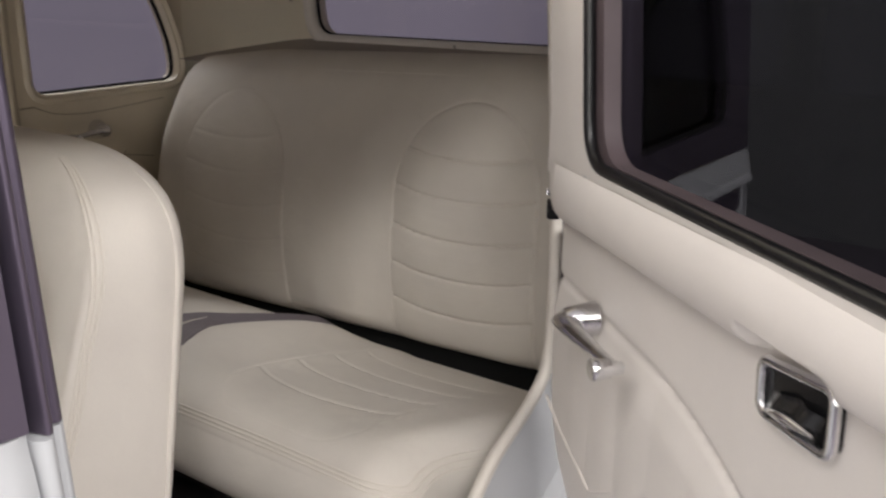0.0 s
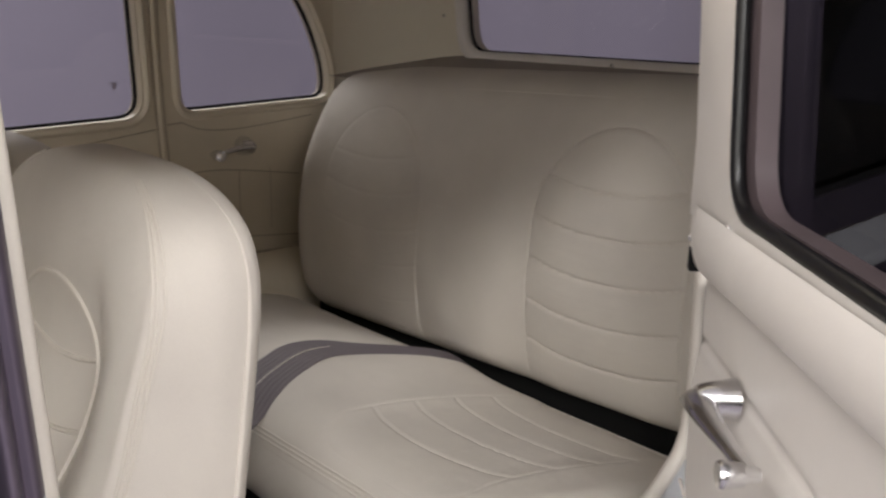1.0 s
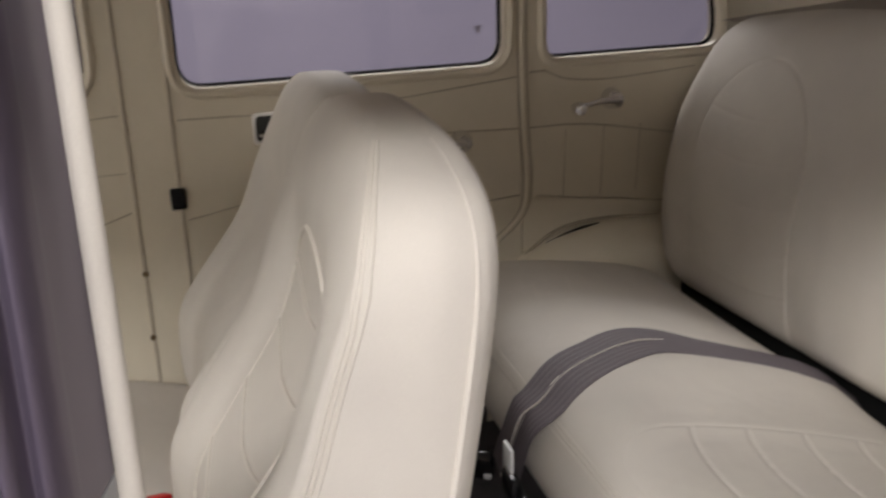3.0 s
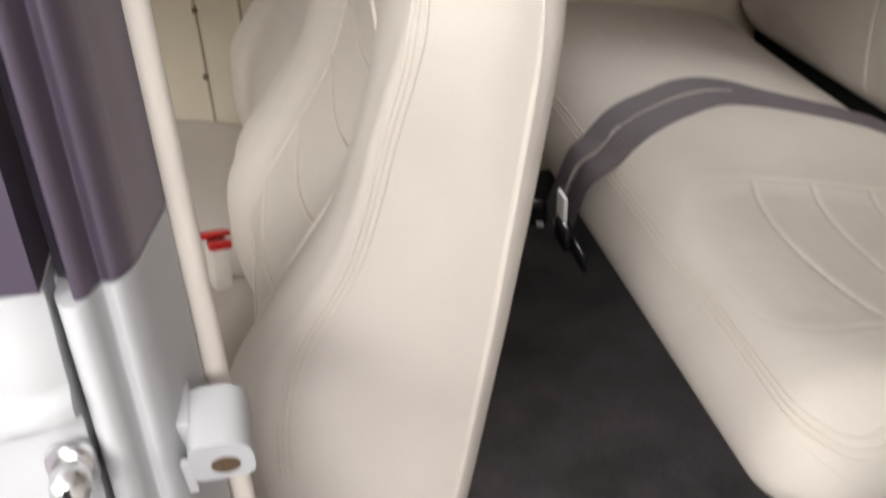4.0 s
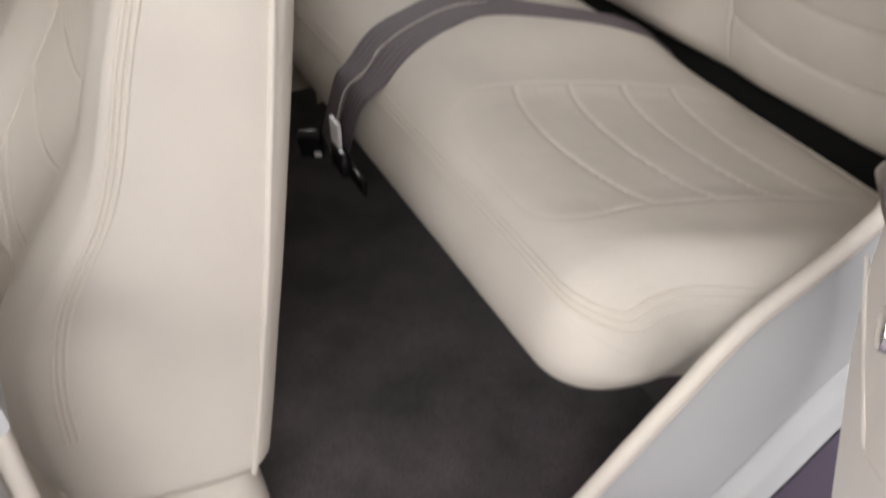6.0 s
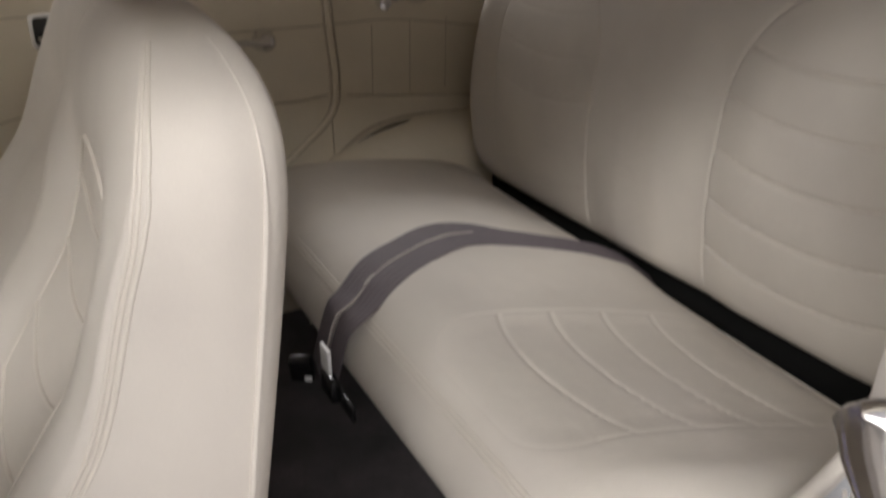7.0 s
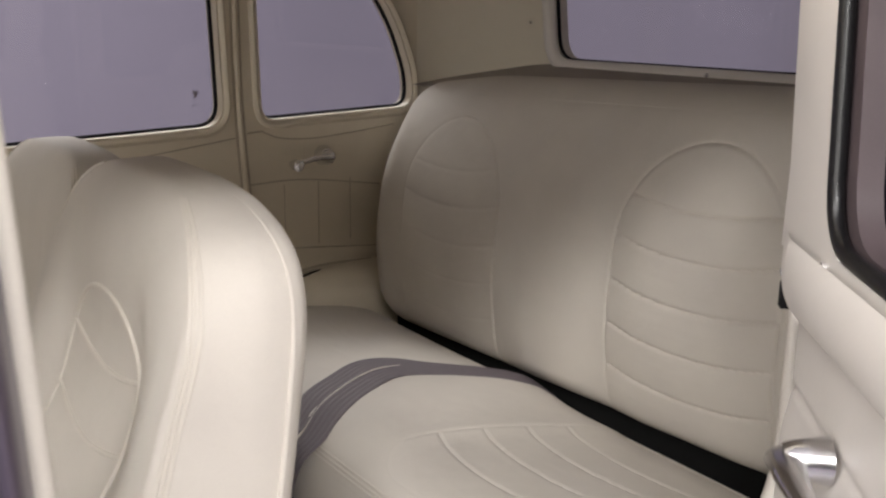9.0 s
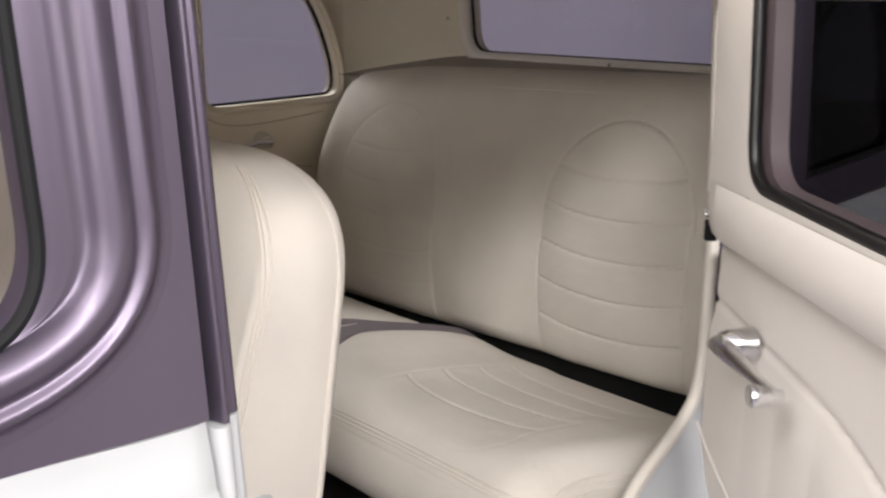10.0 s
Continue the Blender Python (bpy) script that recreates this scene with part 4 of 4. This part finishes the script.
part("arm", tube([(HB[0] - 0.010, -0.047, HB[1]), (HB[0] + 0.002, -0.050, HB[1]), (HB[0] + 0.045, -0.053, HB[1] + 0.002), (HB[0] + 0.105, -0.051, HB[1] + 0.005), (HB[0] + 0.150, -0.048, HB[1] + 0.007)], [0.012, 0.0165, 0.0125, 0.008, 0.0075], 14, flat=0.55), M_CHROME, crank)
KX, KZ = HB[0] + 0.148, HB[1] + 0.007
part("knob", tube([(KX, -0.042, KZ), (KX, -0.052, KZ), (KX, -0.055, KZ), (KX, -0.058, KZ), (KX, -0.070, KZ), (KX, -0.0735, KZ), (KX, -0.0745, KZ)], [0.006, 0.0065, 0.0095, 0.0095, 0.0112, 0.0098, 0.005], 18), M_CHROME, crank)
# pull cup
CUP = [(0.5216, 1.1717, 0.010), (0.6060, 1.1787, 0.010), (0.6034, 1.2234, 0.010), (0.5175, 1.2107, 0.010)]


def cup_place(a, b, d):
    return (a, -0.020 - d, b)


cup = dpart("handle_cup", tube([cup_place(a, b, 0) for a, b in rounded(CUP, 8)], 0.0042, 12, True), M_CHROME, "chrome framed handle cup")
part("well", plate(rounded(CUP, 8), [], lambda a, b, d: cup_place(a, b, d - 0.010), 0.008), M_BLACKPLASTIC, cup, "black handle well")


def paddle_fn(u, v):
    """The pull: a dished tongue rising out of the well, its free edge turned out."""
    a, b = 2 * u - 1, 2 * v - 1
    x = 0.563 + 0.031 * a + 0.004 * b
    z = 1.191 + 0.010 * b + 0.13 * (x - 0.563) - 0.004 * a * a
    return cup_place(x, z, 0.002 + 0.006 * (1 - 0.6 * a * a) * (0.5 - 0.5 * b) ** 0.7 - 0.002 * math.cos(2 * math.pi * a))


part("pull", grid(paddle_fn, 30, 16)[0], M_BLACKPLASTIC, cup, "glossy black pull paddle")
# chrome strip stands in for the highlight along the black pull's edge
part("pull_lip", tube([cup_place(0.535 + 0.058 * q, 1.1790 + 0.0085 * q + 0.003 * math.sin(math.pi * q), 0.005 + 0.003 * math.sin(math.pi * q)) for q in np.linspace(0, 1, 18)], [0.001 + 0.003 * math.sin(math.pi * (q + 0.5) / 18) for q in range(18)], 10), M_CHROME, cup, "bright lip put in for the reflection on the black pull")
for s, z in ((0.150, 1.263), (0.447, 1.272)):
    dpart("screw", tube([(s, -0.030, z), (s, -0.0335, z)], 0.004, 8), M_CHROME)
dpart("hinge_stop", box(-0.006, -0.024, 1.180, 0.006, -0.010, 1.206, 0.002), M_BLACK, "black rubber stop")
dpart("hinge_pin", tube([(0.012, -0.018, 1.214), (-0.006, -0.018, 1.214), (-0.007, -0.018, 1.214), (-0.013, -0.018, 1.214)], [0.003, 0.003, 0.0065, 0.005], 10), M_CHROME, "chrome hinge screw")

# ---- seat belt on the rear cushion ----
belt = empty("seat_belt", Matrix.Translation((0.36, 0.72, 0.80)))
tagged(belt, "pair of grey webbing lap belts lying over the rear cushion", "seat belt")


def web(pts, name):
    """A ribbon along (x, y) over the cushion, 46 mm wide."""
    c = spline(pts, 60)
    bm = bmesh.new()
    rows = []
    for i, p in enumerate(c):
        d = c[min(i + 1, len(c) - 1)] - c[max(i - 1, 0)]
        p = Vector(p)
        d = Vector(d).normalized()
        up = Vector(wn(i / (len(c) - 1)))
        side = d.cross(up).normalized()
        up = side.cross(d).normalized()
        row = []
        for q in np.linspace(-1, 1, 31):
            rib = 0.0007 * math.cos(q * 5 * math.pi)
            row.append(bm.verts.new(p + side * q * 0.0245 + up * (0.0012 + rib)))
        for q in np.linspace(1, -1, 13):
            row.append(bm.verts.new(p + side * q * 0.0245 - up * 0.0008))
        rows.append(row)
    k = len(rows[0])
    for a, b in zip(rows, rows[1:]):
        for j in range(k):
            bm.faces.new((a[j], a[(j + 1) % k], b[(j + 1) % k], b[j]))
    bmesh.ops.transform(bm, matrix=Matrix.Translation((-0.36, -0.72, -0.80)), verts=bm.verts)
    return part(name, bm, M_WEB, belt, "grey ribbed webbing")


def wn(t):
    return (-1 + 1.0 * smooth01(0.05, 0.35, t), 0.0, 0.1 + 0.9 * smooth01(0.0, 0.3, t))


def on_seat(x, y, lift=0.0015):
    """The point of the cushion's top at (x, y)."""
    c0 = C0 + 0.066 * (1 - smooth01(0.44, 0.64, x))
    u = 0.06 + 0.88 * (y - c0 - CR) / (C1 - c0 - 2 * CR)
    lo, hi = 0.46, 0.98
    for _ in range(30):
        v = (lo + hi) / 2
        if cush_fn(u, v)[0] < x:
            lo = v
        else:
            hi = v
    return (x, y, cush_fn(u, lo)[2] + lift)


def lap(line, y0, y1, lift):
    return [(0.358, y0, 0.680), (0.360, y0 - 0.030, 0.742), (0.369, y1, 0.803)] + [on_seat(x, y, lift) for x, y in line]


web(lap([(0.40, 0.719), (0.45, 0.742), (0.52, 0.776), (0.565, 0.803), (0.60, 0.812), (0.635, 0.802), (0.68, 0.770), (0.74, 0.742), (0.80, 0.718), (0.85, 0.698)], 0.766, 0.714, 0.0022) + [(0.905, 0.676, 0.748)], "webbing")
near_web = web(lap([(0.40, 0.662), (0.45, 0.684), (0.52, 0.716), (0.565, 0.741), (0.60, 0.754), (0.64, 0.754), (0.69, 0.736), (0.75, 0.712), (0.80, 0.692), (0.85, 0.674)], 0.715, 0.663, 0.0034) + [(0.905, 0.652, 0.750)], "webbing")
# pale woven edge of the upper webbing
edge = spline([(p[0] - 0.004, p[1] + 0.0255, p[2] + 0.001) for p in lap([(0.40, 0.662), (0.45, 0.684), (0.52, 0.716), (0.565, 0.741), (0.60, 0.754), (0.64, 0.754)], 0.715, 0.663, 0.0036)], 50)
bm = tube(edge, 0.0013, 6)
bmesh.ops.transform(bm, matrix=Matrix.Translation((-0.36, -0.72, -0.80)), verts=bm.verts)
part("selvedge", bm, M_SEAM, near_web, "pale woven edge")


def bpart(name, bm, mat, label=""):
    bmesh.ops.transform(bm, matrix=Matrix.Translation((-0.36, -0.72, -0.80)), verts=bm.verts)
    return part(name, bm, mat, belt, label)


BK = pose(0.338, 0.785, 0.676, 24, 0, -28)


def buckle_part(name, bm, mat, label):
    bmesh.ops.transform(bm, matrix=BK, verts=bm.verts)
    return bpart(name, bm, mat, label)


buckle_part("buckle", box(-0.018, -0.009, -0.026, 0.018, 0.009, 0.026, 0.004), M_BLACKPLASTIC, "black belt buckle")
buckle_part("buckle_label", box(0.004, -0.0105, -0.022, 0.015, -0.0085, -0.010, 0.0004), M_LABEL, "white square label")
# metal tongue coloured white, the bright reflection painted in
bpart("tongue", box(0.337, 0.652, 0.738, 0.3425, 0.684, 0.776, 0.0012), M_LABEL, "silver belt tongue, its shine put in as plain white")
bpart("tongue_grip", box(0.336, 0.642, 0.694, 0.352, 0.690, 0.730, 0.005), M_BLACKPLASTIC, "black tongue grip")
bpart("anchor_strap", box(0.346, 0.590, 0.694, 0.352, 0.646, 0.720, 0.002), M_BLACKPLASTIC, "black anchor strap")

# ---- red buckle by the front seats ----
rb = empty("seat_buckle", Matrix.Translation((-0.134, 0.68, 0.72)))
tagged(rb, "seat belt buckle with a red release button", "belt buckle")
part("body", box(-0.013, -0.012, -0.035, 0.013, 0.012, 0.028, 0.004), M_CLEARWHITE, rb, "ivory buckle body")
part("button", box(-0.015, -0.016, 0.022, 0.015, -0.002, 0.034, 0.003), M_RED, rb, "red release button")
part("flap", box(-0.020, 0.000, 0.036, 0.022, 0.020, 0.044, 0.003), M_RED, rb, "red belt guide")
part("slot", box(-0.012, -0.004, 0.026, 0.012, 0.006, 0.036, 0.002), M_BLACKPLASTIC, rb, "black slot")
rb.matrix_world = pose(-0.132, 0.675, 0.735, -18, 12, 25)

# ---- handles on the closed side ----
def crank_on(owner, root, tip):
    dx, dz = tip[0] - root[0], tip[1] - root[1]

    def at(x, y, z):
        return (root[0] + x, FARY + y, root[1] + z)

    h = on_thing(owner, "window_crank", tube([at(0, 0.004, 0), at(0, -0.016, 0), at(0, -0.032, 0), at(0, -0.038, 0)], [0.024, 0.020, 0.015, 0.008], 18), M_CHROME, "chrome window crank")
    for nm, pts, r, n in (("arm", [at(0, -0.034, 0), at(dx * 0.4, -0.044, dz * 0.4 + 0.004), at(dx * 0.8, -0.048, dz * 0.8), at(dx, -0.048, dz)], [0.012, 0.009, 0.007, 0.007], 10),
                          ("knob", [at(dx, -0.042, dz), at(dx, -0.055, dz), at(dx, -0.058, dz), at(dx, -0.078, dz), at(dx, -0.081, dz)], [0.007, 0.008, 0.012, 0.012, 0.007], 14)):
        bm = tube(pts, r, n, flat=0.7 if nm == "arm" else 1.0)
        bmesh.ops.transform(bm, matrix=Matrix.Translation(-owner.location), verts=bm.verts)
        part(nm, bm, M_CHROME, h)


crank_on(car, (0.800, 1.132), (0.700, 1.128))
crank_on(back_door, (0.476, 1.068), (0.376, 1.075))
CUP = (0.102, 1.124)


def cup_loop(d):
    return rounded([(CUP[0] - 0.03 + d, CUP[1] - 0.03 + d, 0.01), (CUP[0] + 0.07 - d, CUP[1] - 0.03 + d, 0.01), (CUP[0] + 0.07 - d, CUP[1] + 0.03 - d, 0.01), (CUP[0] - 0.03 + d, CUP[1] + 0.03 - d, 0.01)])


far_cup = on_thing(back_door, "handle_cup", plate(cup_loop(0), [cup_loop(0.006)], lambda a, b, d: (a, FARY + 0.002 - d, b), 0.008), M_CHROME, "chrome rimmed handle cup")
for nm, bm, mat in (("well", plate(cup_loop(0.005), [], lambda a, b, d: (a, FARY + 0.001 - d, b), 0.004), M_BLACKPLASTIC),
                    ("pull", tube([(CUP[0] - 0.018, FARY - 0.007, CUP[1] - 0.012), (CUP[0], FARY - 0.010, CUP[1] - 0.012), (CUP[0] + 0.01, FARY - 0.007, CUP[1])], 0.004, 8), M_CHROME)):
    bmesh.ops.transform(bm, matrix=Matrix.Translation(-back_door.location), verts=bm.verts)
    part(nm, bm, mat, far_cup)

# ---- pillar fittings ----
st = empty("door_striker", Matrix.Translation((-0.094, 0.056, 1.024)))
tagged(st, "white painted dovetail striker block on the door pillar", "door striker")
SD = rounded([(-0.024, -0.022, 0.006), (0.020, -0.024, 0.014), (0.021, 0.024, 0.022), (-0.024, 0.024, 0.014)], 8)
part("block", plate(SD, [], lambda a, b, d: (a, d - 0.030, b), 0.042), M_WHITE, st)
part("hole", tube([(0.000, -0.0305, -0.004), (0.000, -0.026, -0.004)], 0.0105, 18), M_BRASS, st, "worn brass hole")
part("plate", box(-0.031, -0.012, -0.034, -0.020, 0.022, 0.022, 0.003), M_WHITE, st)
for z in (-0.028, 0.018):
    part("screw", tube([(-0.0195, 0.004, z), (-0.0185, 0.004, z)], 0.004, 8), M_CHROME, st)
for q in range(6):
    part("tooth", box(-0.031, -0.029, -0.038 + 0.007 * q, -0.024, -0.023, -0.0345 + 0.007 * q, 0.0008), M_WHITE, st)
st.matrix_world = pose(-0.082, 0.036, 1.056, 14, 0, 0) @ Matrix.Diagonal((0.76, 0.9, 0.76, 1))

HP = Matrix.Translation(Vector((-0.1505, -0.006, 1.083)) - near_door.location) @ Matrix.Diagonal((0.72, 0.85, 0.78, 1))


def hpart(name, bm, mat, owner, label=""):
    bmesh.ops.transform(bm, matrix=HP, verts=bm.verts)
    return part(name, bm, mat, owner, label)


hd = hpart("door_handle", plate(rounded([(-0.016, -0.022, 0.015), (0.016, -0.022, 0.015), (0.016, 0.018, 0.014), (-0.016, 0.018, 0.014)], 8), [], lambda a, b, d: (a, -d, b), 0.005), M_NICKEL, near_door, "chrome exterior door handle")
hpart("shank", tube([(0, 0.004, 0.0), (0.002, -0.014, 0.002), (0.004, -0.024, 0.006)], [0.014, 0.012, 0.013], 16), M_CHROME, hd)
hpart("lock_button", tube([(0.004, -0.020, 0.008), (0.005, -0.025, 0.010), (0.006, -0.033, 0.013), (0.0065, -0.038, 0.015), (0.007, -0.0395, 0.0155)], [0.012, 0.0135, 0.0125, 0.008, 0.0025], 20), M_NICKEL, hd, "chrome lock button")
hpart("keyhole", box(0.004, -0.0415, 0.010, 0.0085, -0.038, 0.020, 0.0008), M_BLACKPLASTIC, hd)
hpart("lever", tube([(0.002, -0.022, 0.004), (0.003, -0.026, -0.008), (0.005, -0.028, -0.024), (0.007, -0.026, -0.040), (0.008, -0.022, -0.050), (0.0085, -0.018, -0.054)], [0.011, 0.013, 0.0125, 0.011, 0.008, 0.004], 18, flat=0.75), M_NICKEL, hd, "chrome pull lever")
